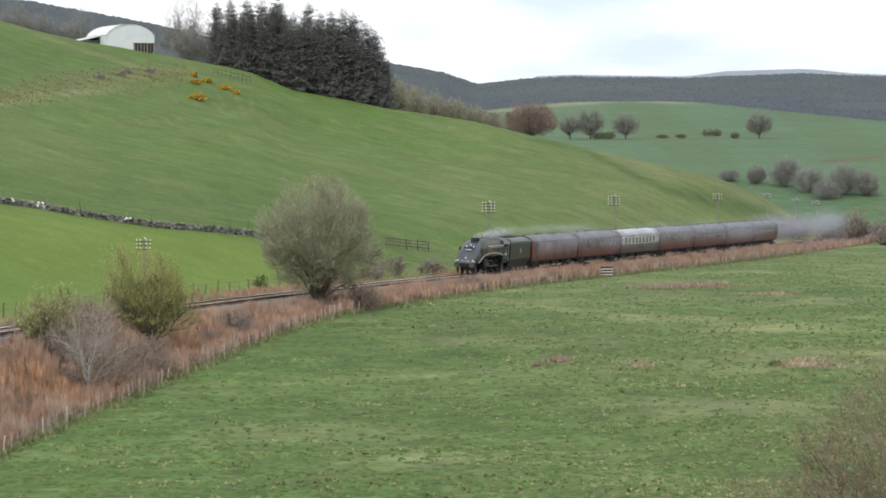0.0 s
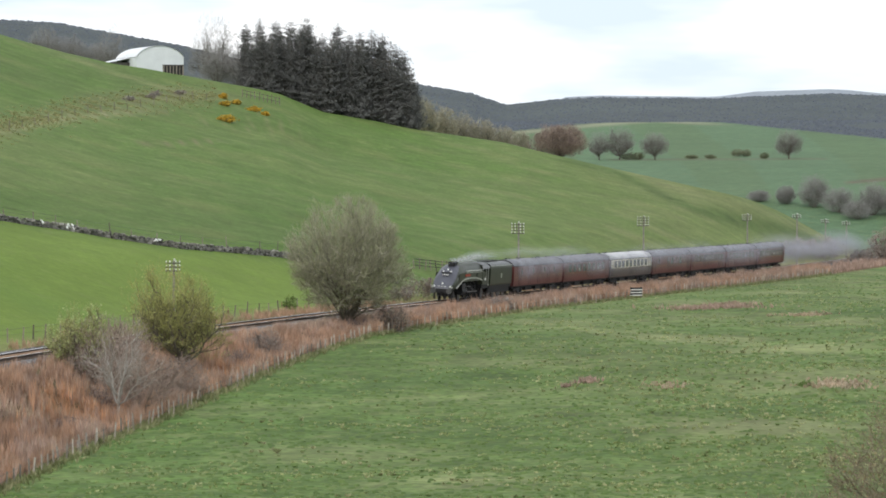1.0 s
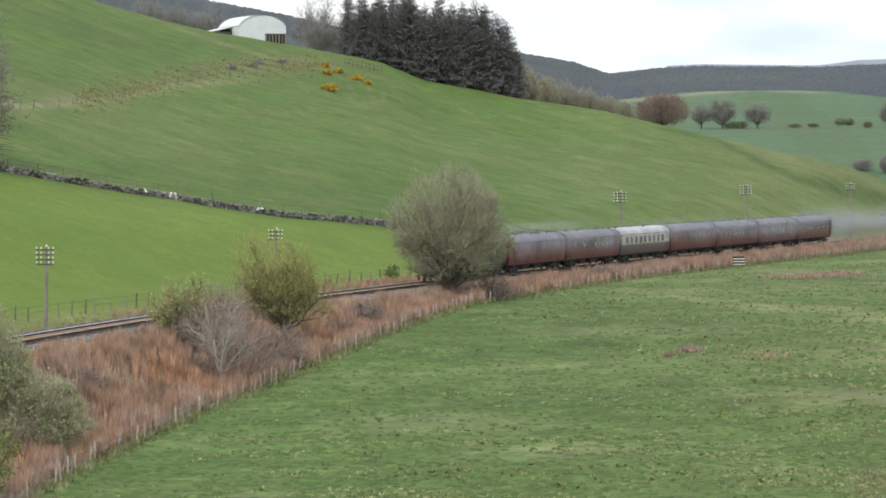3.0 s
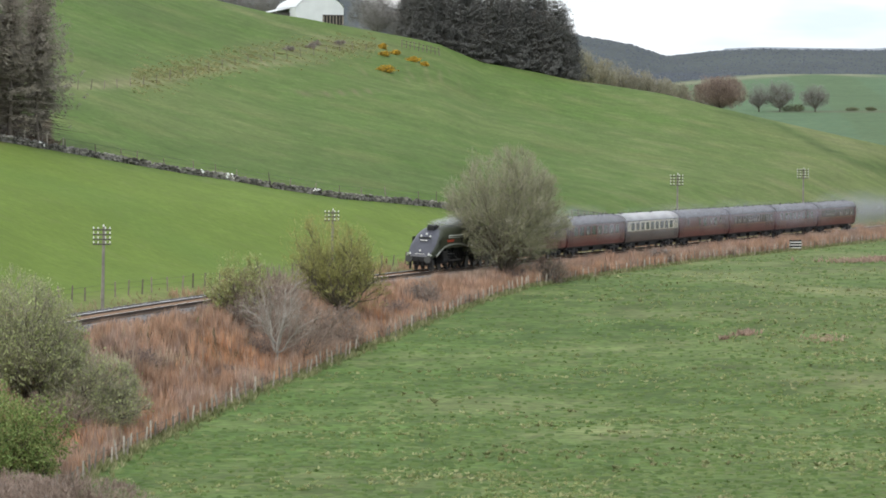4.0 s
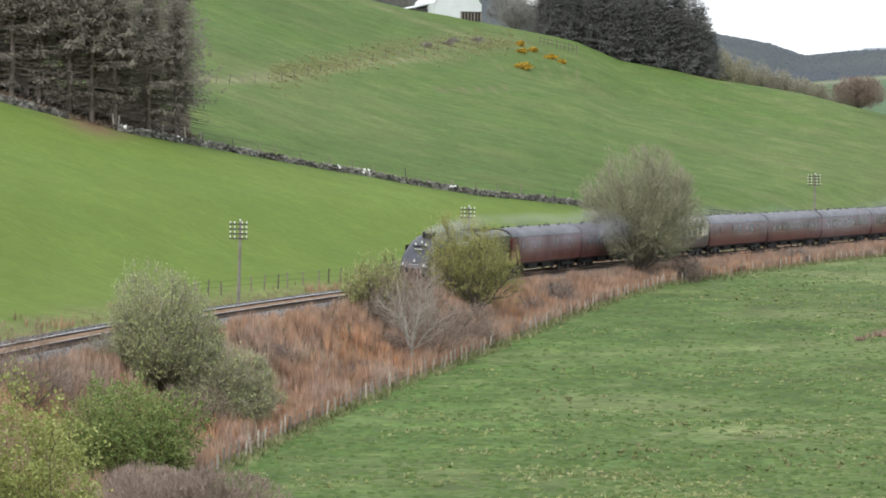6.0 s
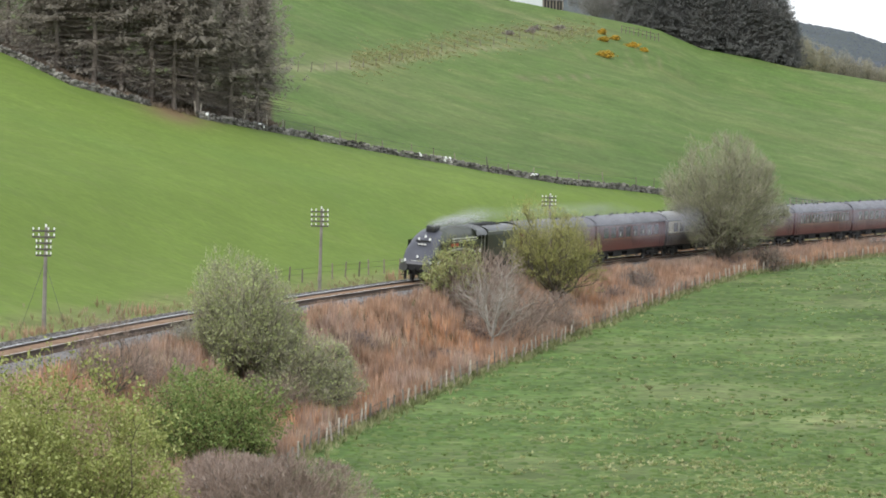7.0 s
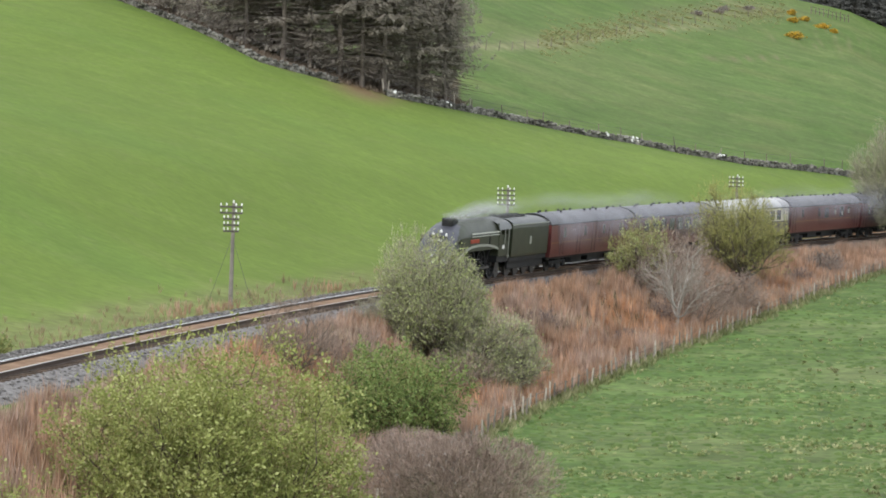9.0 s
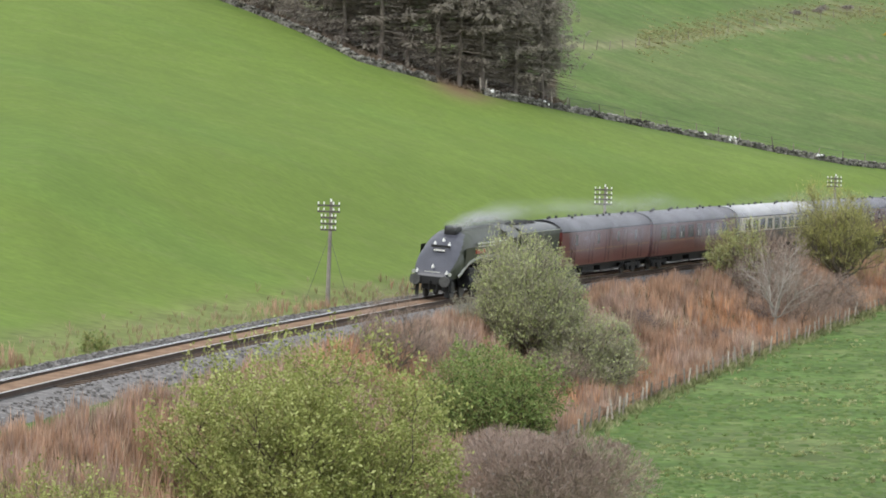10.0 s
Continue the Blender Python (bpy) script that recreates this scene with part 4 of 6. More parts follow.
# ---- fences, wall, poles, barn ----
def telegraph_pole(s, top, arms, guys, wide):
    x, y, a = on_line(s, -5.6)
    z = ground_at(x, y)
    h = top - 0.18 - z
    po = thing("telegraph_pole", "weathered wooden telegraph pole with white insulators", "pole", pose(x, y, z, 0, 0, -math.degrees(a)), group="poles beside the line")
    bm = rod(bmesh.new(), (0, 0, -0.4), (random.uniform(0.05, 0.12), 0, h), 0.14, 0.09, 10)
    part("shaft", bm, POLE, po)
    for i in range(arms):
        zz = h - 0.22 - 0.34 * i
        half = wide if i < 2 or arms < 5 else wide * 0.68
        arm = part("cross_arm", box(bmesh.new(), -half, half, -0.13, -0.06, zz - 0.05, zz + 0.05, 0.01), ARM, po)
        for q in (-0.92, -0.42, 0.42, 0.92):
            bm = bmesh.new()
            rod(bm, (q * half, -0.095, zz + 0.05), (q * half, -0.095, zz + 0.10), 0.02, n=6)
            rod(bm, (q * half, -0.095, zz + 0.09), (q * half, -0.095, zz + 0.21), 0.052, 0.036, 8)
            part("insulator", bm, CERAMIC, arm)
    bm = rod(bmesh.new(), (0.1, 0, h), (0.1, 0, h + 0.16), 0.06, 0.05, 8)
    part("cap_insulator", bm, CERAMIC, po)
    if guys:
        for q in (-1.55, 1.3):
            part("guy_wire", rod(bmesh.new(), (0.05, 0, h - 1.9), (q, 0.3, -0.1), 0.012, n=5), WIRE, po)


for s_, top_, arms_, guys_, wide_ in ((-0.6, 5.35, 5, True, 0.66), (53.4, 5.25, 4, False, 0.66), (108.8, 5.35, 3, False, 0.66), (164.7, 5.6, 3, False, 0.66), (220.6, 7.5, 4, False, 0.8), (278, 7.8, 4, False, 0.8),
                                      (343.4, 7.6, 3, False, 0.7), (387, 7.3, 2, False, 0.7), (416.5, 6.2, 2, False, 0.7), (440.5, 5.6, 2, False, 0.7)):
    telegraph_pole(s_, top_, arms_, guys_, wide_)


def post_mesh(h, r):
    bm = rod(bmesh.new(), (0, 0, -0.2), (0, 0, h), r, r * 0.85, 6)
    me = bpy.data.meshes.new("post")
    bm.to_mesh(me)
    bm.free()
    me.materials.append(POST)
    return me


def fence(name, label, places, h, r, wires, pale=None, wire_r=0.012):
    """Posts at places, joined by wires."""
    fe = thing(name, label, "fence")
    me = post_mesh(h, r)
    if pale:
        me.materials[0] = pale
    tops = []
    for x, y in places:
        z = ground_at(x, y)
        ob = new("post", me)
        ob.parent = fe
        ob.matrix_basis = pose(x, y, z, random.uniform(-7, 7), random.uniform(-7, 7), random.uniform(0, 90)) @ Matrix.Diagonal((1, 1, random.uniform(0.8, 1.15), 1))
        tops.append(Vector((x, y, z)))
    for k in wires:
        so = Soup()
        for i in range(len(tops) - 1):
            so.tube([tops[i] + Vector((0, 0, k)), tops[i + 1] + Vector((0, 0, k))], [wire_r, wire_r], 3)
        link("wire", so.v, so.f, WIRE, fe)
    return fe


def along(s0, s1, step, off, jitter=0.25):
    out, s = [], s0
    while s < s1:
        o = off(s) if callable(off) else off
        x, y, _ = on_line(s, float(o) + random.uniform(-0.12, 0.12))
        out.append((float(x), float(y)))
        s += step * random.uniform(1 - jitter, 1 + jitter)
    return out


PALEPOST = surface("pale_weathered_post", (0.34, 0.305, 0.262), 0.9, 0.3, 3, 20, 0.3, by_object=0.5)
fence("field_fence", "pale weathered wooden fence posts with wire along the meadow", along(-70, 345, 1.75, fence_off, 0.4), 1.0, 0.058, (0.4, 0.75), PALEPOST)
fence("lineside_fence", "dark wooden fence posts with wire beside the pasture", along(52, 175, 3.0, -9.2), 1.15, 0.07, (0.6, 1.0))


fence("rail_fence", "short dark railed fence where the pasture meets the line", [(-6.9 + 0.66 * i, 410.6 + 1.05 * i) for i in range(9)], 1.35, 0.08, (0.45, 0.85, 1.2), None, 0.05)


def wall_point(az, push=0.0):
    d = float(wall_d(az)) + push
    return d * math.sin(radians(az)), d * math.cos(radians(az))


def drystone_wall():
    wa = thing("drystone_wall", "tumbled grey drystone wall between two pastures", "wall", kind="structure")
    core, so = Soup(), Soup()
    azs = [a for a in np.arange(-23, -1.2, 0.05) if not (-11.75 < a < -10.95)]
    r = random.Random(5)
    for a in azs:
        if a > -1.9 and r.random() < 0.4:
            continue
        for k in range(8):
            x, y = wall_point(a + r.uniform(-0.03, 0.03), r.uniform(-0.35, 0.35))
            up = r.choice((0.05, 0.16, 0.3, 0.42, 0.55)) * (1 if a < -3 else 0.75)
            z = ground_at(x, y) + up
            w = r.uniform(0.09, 0.25)
            sx, sy, sz = w * r.uniform(0.8, 1.4), w * r.uniform(0.7, 1.1), w * r.uniform(0.45, 0.75)
            m = pose(x, y, z, r.uniform(-20, 20), r.uniform(-20, 20), r.uniform(0, 180))
            V = []
            for q in ((-1, -1, -1), (1, -1, -1), (1, 1, -1), (-1, 1, -1), (-1, -1, 1), (1, -1, 1), (1, 1, 1), (-1, 1, 1)):
                f = r.uniform(0.6, 1.0)
                V.append(tuple(m @ Vector((q[0] * sx * f, q[1] * sy * f, q[2] * sz * r.uniform(0.7, 1)))))
            so.add(V, [(0, 3, 2, 1), (4, 5, 6, 7), (0, 1, 5, 4), (1, 2, 6, 5), (2, 3, 7, 6), (3, 0, 4, 7)])
    st = link("stones", so.v, so.f, STONES, wa)
    tagged(st, kind="stuff")
    rows = []
    for a in azs:
        x, y = wall_point(a)
        z = ground_at(x, y)
        t_ = 0.3
        c_, s_ = math.cos(radians(a)), math.sin(radians(a))
        rows.append([(x + s_ * q * t_, y + c_ * q * t_, z + u) for q, u in ((-1, -0.2), (-0.7, 0.34), (0.7, 0.34), (1, -0.2))])
    gap = next(i for i, a in enumerate(azs) if a > -11.5)
    V1, F1 = loft(rows[:gap])
    V2, F2 = loft(rows[gap:])
    link("core", V1 + V2, F1 + [tuple(i + len(V1) for i in f) for f in F2], STONE, wa)
    for az, n_ in ((-6.75, 5), (-5.3, 4), (-7.2, 2), (-10.85, 2), (-9.9, 2)):
        for _ in range(n_):
            x, y = wall_point(az + random.uniform(-0.06, 0.06), -0.4 + random.uniform(-0.3, 0.2))
            bm = bmesh.new()
            bmesh.ops.create_icosphere(bm, subdivisions=1, radius=random.uniform(0.10, 0.18), matrix=pose(0, 0, 0, random.uniform(0, 90), random.uniform(0, 90)) @ Matrix.Diagonal((1.3, 1, 0.7, 1)))
            part("pale_stone", bm, WHITE, wa, "bleached pale stone", pose(x, y, ground_at(x, y) + random.uniform(0.3, 0.7)))
    return wa


drystone_wall()
fence("wall_fence", "dark fence posts and wire behind the drystone wall", [wall_point(a + random.uniform(-0.1, 0.1), 1.6) for a in np.arange(-9.5, -0.2, 0.42)], 1.35, 0.06, (0.8, 1.2))
fence("wood_fence", "pale fence posts at the edge of the conifer wood", [wall_point(a, 0.9) for a in (-11.0, -10.93, -10.2, -9.8, -9.55)], 1.5, 0.08, (), PALEPOST)


def bearing(az, d):
    return d * math.sin(radians(az)), d * math.cos(radians(az))


fence("hilltop_fence", "grey wooden rails on the brow of the hill", [bearing(a, 606) for a in np.arange(-3.85, -3.2, 0.07)], 1.4, 0.09, (0.6, 1.2), None, 0.05)
fence("moor_fence", "thin posts of an old fence across the rough slope", [bearing(a, float(rough_d(a)) - 8) for a in np.arange(-9.3, -4.4, 0.22)], 1.3, 0.06, (0.9,))


def barn():
    x, y = bearing(-5.23, 624)
    z = ground_at(x, y) - 0.6
    ba = thing("barn", "white metal barn with a curved roof and open bay", "barn", pose(x, y, z, 0, 0, 24))
    W, H, R, L = 4.55, 3.2, 2.1, 12.0
    arc = [(W * math.sin(a), H + R * (math.cos(a) - math.cos(1.25)) / (1 - math.cos(1.25))) for a in np.linspace(-1.25, 1.25, 15)]
    arc = [(px * W / arc[-1][0], pz) for px, pz in arc]
    V, F = [], []
    for yy in (0, L):
        V += [(-W, yy, 0)] + [(px, yy, pz) for px, pz in arc] + [(W, yy, 0)]
    k = len(arc) + 2
    gable = [tuple(range(k)), tuple(range(2 * k - 1, k - 1, -1))]
    bm = bmesh.new()
    vs = [bm.verts.new(v) for v in V]
    for g in gable:
        bm.faces.new([vs[i] for i in g])
    for i in (0, k - 2):
        bm.faces.new((vs[i], vs[i + 1], vs[k + i + 1], vs[k + i]))
    part("wall", bm, BARN, ba, "white sheet-metal barn wall")
    rows = [[(px * 1.02, yy, pz + 0.05) for px, pz in arc] for yy in (-0.15, L / 2, L + 0.15)]
    link("roof", *loft(rows), BARN, ba, "pale curved sheet roof", flat=False)
    # flat black panel on the wall, in place of the shade inside the bay
    bm = bmesh.new()
    box(bm, 0.5, W - 0.02, -0.05, -0.02, 0.0, 1.75)
    part("bay_shade_panel", bm, BLACK, ba, "black panel for the shade of the open bay behind upright boards")
    for q in np.arange(0.55, W - 0.05, 0.62):
        part("board", box(bmesh.new(), q, q + 0.22, -0.12, -0.055, 0.0, 1.72), POST, ba)
    part("rail", box(bmesh.new(), 0.45, W, -0.14, -0.052, 1.7, 1.85), DARKWOOD, ba)
    bm = box(bmesh.new(), -W - 3.4, -W - 0.03, 4.0, L, 0, 2.3)
    part("lean_to", bm, DARKWOOD, ba, "dark lean-to shed beside the barn")
    link("lean_to_roof", [(-W - 3.6, 3.8, 2.32), (-W - 0.03, 3.8, 3.1), (-W - 0.03, L + 0.2, 3.1), (-W - 3.6, L + 0.2, 2.32), (-W - 3.6, 3.8, 2.42), (-W - 0.03, 3.8, 3.2), (-W - 0.03, L + 0.2, 3.2), (-W - 3.6, L + 0.2, 2.42)],
         [(0, 1, 2, 3), (7, 6, 5, 4), (0, 4, 5, 1), (1, 5, 6, 2), (2, 6, 7, 3), (3, 7, 4, 0)], BARN, ba)


barn()


def marker_board():
    x, y, a = on_line(222.8, 8.2)
    bo = thing("marker_board", "small black and white slatted board on posts", "sign", pose(float(x), float(y), ground_at(float(x), float(y)), 0, 0, 12))
    for q in (-0.6, 0.6):
        part("post", box(bmesh.new(), q - 0.06, q + 0.06, 0.03, 0.13, -0.2, 1.3), DARKWOOD, bo)
    for i in range(3):
        z = 0.25 + 0.32 * i
        part("slat", box(bmesh.new(), -0.72, 0.72, -0.03, 0.03, z + 0.05, z + 0.15, 0.01), WHITE, bo)
        part("dark_slat", box(bmesh.new(), -0.72, 0.72, -0.02, 0.02, z + 0.155, z + 0.36), BLACK, bo)


marker_board()


# ---- trees and bushes ----
def quads(points, size, rnd, droop=0.0, long_=1.6):
    """Small leaves at points, each turned its own way."""
    n = len(points)
    P = np.array(points)
    a = rnd.normal(size=(n, 3))
    a /= np.linalg.norm(a, axis=1)[:, None]
    b = np.cross(a, rnd.normal(size=(n, 3)))
    b /= np.linalg.norm(b, axis=1)[:, None]
    k = size * rnd.uniform(0.6, 1.4, n)[:, None]
    a, b = a * k * long_ * 0.5, b * k * 0.5
    V = np.empty((n, 4, 3))
    V[:, 0], V[:, 1], V[:, 2], V[:, 3] = P - a, P + b * 0.9, P + a, P - b * 0.9
    F = np.arange(n * 4).reshape(n, 4)
    return V.reshape(-1, 3), F


def unit(v):
    return v / np.maximum(np.linalg.norm(v, axis=-1, keepdims=True), 1e-6)


def tubes(lines, r0, r1, sides):
    """Tapered tubes round many lines of equal point count, as verts and faces."""
    b, n, _ = lines.shape
    d = unit(np.gradient(lines, axis=1))
    u = unit(np.cross(d, np.array([0.31, 0.87, 0.38])))
    w = np.cross(d, u)
    q = np.linspace(0, 1, n)[None, :]
    r = (r0[:, None] * (1 - q) + r1[:, None] * q)[:, :, None]
    V = np.stack([lines + (u * math.cos(6.2832 * j / sides) + w * math.sin(6.2832 * j / sides)) * r for j in range(sides)], axis=2)
    i = (np.arange(b)[:, None, None] * n + np.arange(n - 1)[None, :, None]) * sides
    j = np.arange(sides)[None, None, :]
    k = (j + 1) % sides
    F = np.stack([i + j, i + k, i + sides + k, i + sides + j], axis=-1).reshape(-1, 4)
    return V.reshape(-1, 3), F


def shrub(name, label, category, x, y, h, w, bark, twig, leaf, leaves=4000, size=0.14, stems=6, trunk=0.0, twigs=2500, seed=1, lean=(0, 0), thick=1.0, lower=0.12, upright=0.5, skew=0.0, twig_r=0.016, stem_out=0.85, sink=0.1, wild=0.13, fill=0.5):
    """A bush or tree that forks four times: stems, boughs, branches, fine twigs, with leaves along the twigs, grown into an uneven crown."""
    rnd = np.random.RandomState(seed)
    z0 = ground_at(x, y) - sink
    tr = thing(name, label, category, pose(x, y, z0, 0, 0, 0))
    mid = (0.42 + 0.25 * lower) * h

    def reach(p):
        """How far out in the crown a place lies; 1 at its rim."""
        zz = p[..., 2] / h
        cx = lean[0] * p[..., 2] + skew * (1 - zz) * w * 0.4
        e = np.stack([(p[..., 0] - cx) / (0.5 * w), (p[..., 1] - lean[1] * p[..., 2]) / (0.5 * w), (p[..., 2] - mid) / np.where(p[..., 2] > mid, h - mid, mid - 0.4 * lower * h)], axis=-1)
        d = unit(e)
        return np.linalg.norm(e, axis=-1) / (1 + wild * waves(d[..., 0] * 2 + d[..., 2] * 1.1, d[..., 1] * 2 - d[..., 2] * 0.7, 1.6, seed + 3))

    def grow(p0, d, ln, points, bend, slack=1.0):
        for _ in range(4):
            ln = np.where(reach(p0 + d * ln[:, None]) > slack, ln * 0.78, ln)
        q = np.linspace(0, 1, points)[None, :, None]
        side = rnd.normal(size=(len(p0), 1, 3)) * bend * ln[:, None, None]
        wob = rnd.normal(size=(len(p0), points, 3)) * 0.035 * ln[:, None, None] * (q > 0)
        return p0[:, None] + d[:, None] * ln[:, None, None] * q + side * np.sin(q * 3.1416) + wob, ln

    def fork(lines, kids, first, reach_, spread, points, bend, slack=1.0):
        """Side shoots off every line."""
        b, n, _ = lines.shape
        who = np.repeat(np.arange(b), kids)
        t = first + (1 - first) * ((np.tile(np.arange(kids), b) + rnd.uniform(0, 1, b * kids)) / kids)
        f = t * (n - 1)
        i = np.minimum(f.astype(int), n - 2)
        p = lines[who, i] + (lines[who, i + 1] - lines[who, i]) * (f - i)[:, None]
        tan = unit(lines[who, i + 1] - lines[who, i])
        side = unit(np.cross(tan, rnd.normal(size=tan.shape)))
        a = np.radians(spread) * rnd.uniform(0.55, 1.3, len(who))[:, None]
        d = unit(tan * np.cos(a) + side * np.sin(a) + np.array([0, 0, 0.42 * upright]))
        return grow(p, d, reach_ * (1.2 - 0.5 * t) * rnd.uniform(0.65, 1.3, len(who)), points, bend, slack)[0]

    base_r = 0.017 * h * thick
    ang = 2.39996 * np.arange(stems) + rnd.uniform(-0.4, 0.4, stems)
    tilt = np.radians(72) * stem_out * np.sqrt((np.arange(stems) + rnd.uniform(0.1, 0.9, stems)) / stems)
    d0 = np.column_stack([np.sin(tilt) * np.cos(ang) + lean[0], np.sin(tilt) * np.sin(ang) + lean[1], np.cos(tilt)])
    foot = np.column_stack([np.cos(ang), np.sin(ang), np.zeros(stems)]) * (0.01 if trunk else 0.05) * w
    foot[:, 2] += trunk * h * rnd.uniform(0.85, 1.5, stems) if trunk else -0.08
    foot[:, 0] += skew * w * 0.25
    stem, _ = grow(foot, unit(d0), np.full(stems, 1.1 * max(h, w * 0.6)) * rnd.uniform(0.75, 1.0, stems), 6, 0.05, 0.72)
    span = min(h, w)
    bough = fork(stem, 7, 0.2, 0.34 * span, 44, 5, 0.06, 0.9)
    branch = fork(bough, 5, 0.25, 0.19 * span, 42, 4, 0.06, 0.97)
    V, F = [], []
    k = 0
    for lines, a, b, sides in ((stem, 1.0, 0.35, 5), (bough, 0.36, 0.14, 4), (branch, 0.16, 0.07, 3)):
        q = rnd.uniform(0.75, 1.2, len(lines)) * base_r * (1.0 if trunk or sides < 5 else 0.8)
        v, f = tubes(lines, q * a, q * b, sides)
        V.append(v)
        F.append(f + k)
        k += len(v)
    if trunk:
        post = np.array([[[foot[0, 0], 0, -0.2], [foot[0, 0], 0, trunk * h * 0.7], [foot[0, 0] + 0.01 * h, 0, trunk * h * 1.45]]])
        v, f = tubes(post, np.array([base_r * 1.7]), np.array([base_r * 1.05]), 7)
        V.append(v)
        F.append(f + k)
    link("trunk", np.vstack(V).tolist(), np.vstack(F).tolist(), bark, tr, flat=False)
    kids = max(2, int(round(max(twigs, 300) / len(branch))))
    shoot = fork(branch, kids, 0.15, 0.10 * span, 38, 3, 0.05, 1.04)
    # more twigs all through the crown, thicker towards its rim
    n = int(fill * len(shoot))
    e = unit(rnd.normal(size=(n, 3)))
    e = e * (rnd.uniform(0.05, 1, n)[:, None] ** 0.42) * (0.93 + wild * waves(e[:, 0] * 2 + e[:, 2] * 1.1, e[:, 1] * 2 - e[:, 2] * 0.7, 1.6, seed + 3))[:, None]
    zz = np.where(e[:, 2] > 0, mid + e[:, 2] * (h - mid), mid + e[:, 2] * (mid - 0.4 * lower * h))
    p = np.column_stack([e[:, 0] * 0.5 * w + lean[0] * zz + skew * (1 - zz / h) * w * 0.4, e[:, 1] * 0.5 * w + lean[1] * zz, zz])
    more, _ = grow(p, unit(e * 0.5 + rnd.normal(size=(n, 3)) * 0.35 + np.array([0, 0, 0.8 * upright + 0.1])), 0.09 * span * rnd.uniform(0.5, 1.3, n), 3, 0.05, 1.05)
    shoot = np.concatenate([shoot, more])
    shoot = shoot[shoot[:, 2, 2] > 0.02 * h]
    if twigs:
        n = len(shoot)
        sd = unit(np.cross(shoot[:, 2] - shoot[:, 0], rnd.normal(size=(n, 3)))) * twig_r
        P = np.stack([shoot[:, 0] - sd, shoot[:, 0] + sd, shoot[:, 1] + sd * 0.8, shoot[:, 1] - sd * 0.8, shoot[:, 2]], axis=1).reshape(-1, 3)
        k5 = np.arange(n)[:, None] * 5
        tagged(link("twig_growth", P.tolist(), (k5 + np.array([[0, 1, 2, 3]])).tolist() + (k5 + np.array([[3, 2, 4]])).tolist(), twig, tr), kind="stuff")
    if leaves:
        who, t = rnd.randint(0, len(shoot), leaves), rnd.uniform(0.1, 1.0, leaves)[:, None]
        P = np.where(t < 0.5, shoot[who, 0] + (shoot[who, 1] - shoot[who, 0]) * t * 2, shoot[who, 1] + (shoot[who, 2] - shoot[who, 1]) * (t * 2 - 1))
        P = P + rnd.normal(size=(leaves, 3)) * (0.5 * size + 0.006 * h)
        V, F = quads(P, size, rnd)
        tagged(link("crown", V.tolist(), F.tolist(), leaf, tr), kind="stuff")
    return tr


TWIG_BROWN = leafy("brown_twigs", (0.225, 0.165, 0.135), (0.32, 0.245, 0.20), (0.42, 0.34, 0.29), 0.1)
TWIG_GREY = leafy("grey_twigs", (0.25, 0.235, 0.17), (0.36, 0.34, 0.25), (0.48, 0.455, 0.35), 0.15)
TWIG_OLIVE = leafy("olive_twigs", (0.235, 0.225, 0.09), (0.34, 0.325, 0.13), (0.44, 0.415, 0.18), 0.15)
LEAF_GREY = leafy("grey_green_buds", (0.23, 0.255, 0.115), (0.29, 0.315, 0.15), (0.36, 0.375, 0.20))
LEAF_OLIVE = leafy("olive_buds", (0.30, 0.315, 0.10), (0.40, 0.41, 0.14), (0.50, 0.50, 0.20))
LEAF_WILLOW = leafy("willow_leaves", (0.28, 0.325, 0.13), (0.39, 0.44, 0.185), (0.53, 0.575, 0.30))
LEAF_GREEN = leafy("hawthorn_leaves", (0.09, 0.145, 0.045), (0.20, 0.285, 0.085), (0.34, 0.42, 0.16))
LEAF_LIME = leafy("yellow_green_leaves", (0.20, 0.235, 0.07), (0.34, 0.375, 0.115), (0.52, 0.54, 0.24))
LEAF_BROWN = leafy("red_brown_buds", (0.21, 0.19, 0.18), (0.28, 0.26, 0.245), (0.36, 0.335, 0.315))
TWIG_UMBER = leafy("umber_twigs", (0.15, 0.115, 0.085), (0.22, 0.17, 0.125), (0.31, 0.25, 0.185), 0.1)
# far twigs, lightened and greyed in colour to carry distance haze
TWIG_HAZE = leafy("haze_pale_twigs", (0.25, 0.24, 0.23), (0.30, 0.29, 0.275), (0.35, 0.34, 0.325), 0.1)
LEAF_RUST = leafy("rusty_buds", (0.24, 0.165, 0.085), (0.32, 0.225, 0.12), (0.40, 0.32, 0.19))
# far buds, with the same haze put into their colour
LEAF_HAZE = leafy("haze_pale_buds", (0.245, 0.235, 0.225), (0.285, 0.275, 0.26), (0.33, 0.32, 0.30))
LEAF_PURPLE = leafy("purple_brown_buds", (0.145, 0.115, 0.115), (0.18, 0.145, 0.143), (0.22, 0.18, 0.175))
LEAF_HEDGE = leafy("dull_hedge_leaves", (0.13, 0.16, 0.085), (0.17, 0.195, 0.11), (0.22, 0.24, 0.14))
LEAF_PALE = leafy("lichen_buds", (0.22, 0.175, 0.10), (0.33, 0.27, 0.15), (0.38, 0.36, 0.21))
LEAF_GORSE = leafy("gorse_flowers", (0.60, 0.36, 0.035), (0.52, 0.34, 0.05), (0.16, 0.16, 0.05), 0.1)
NEEDLES = leafy("dark_needles", (0.145, 0.148, 0.142), (0.165, 0.167, 0.160), (0.19, 0.19, 0.178), 0.3)
NEEDLES_BROWN = leafy("dull_needles", (0.30, 0.272, 0.235), (0.335, 0.303, 0.26), (0.375, 0.34, 0.285), 0.55)

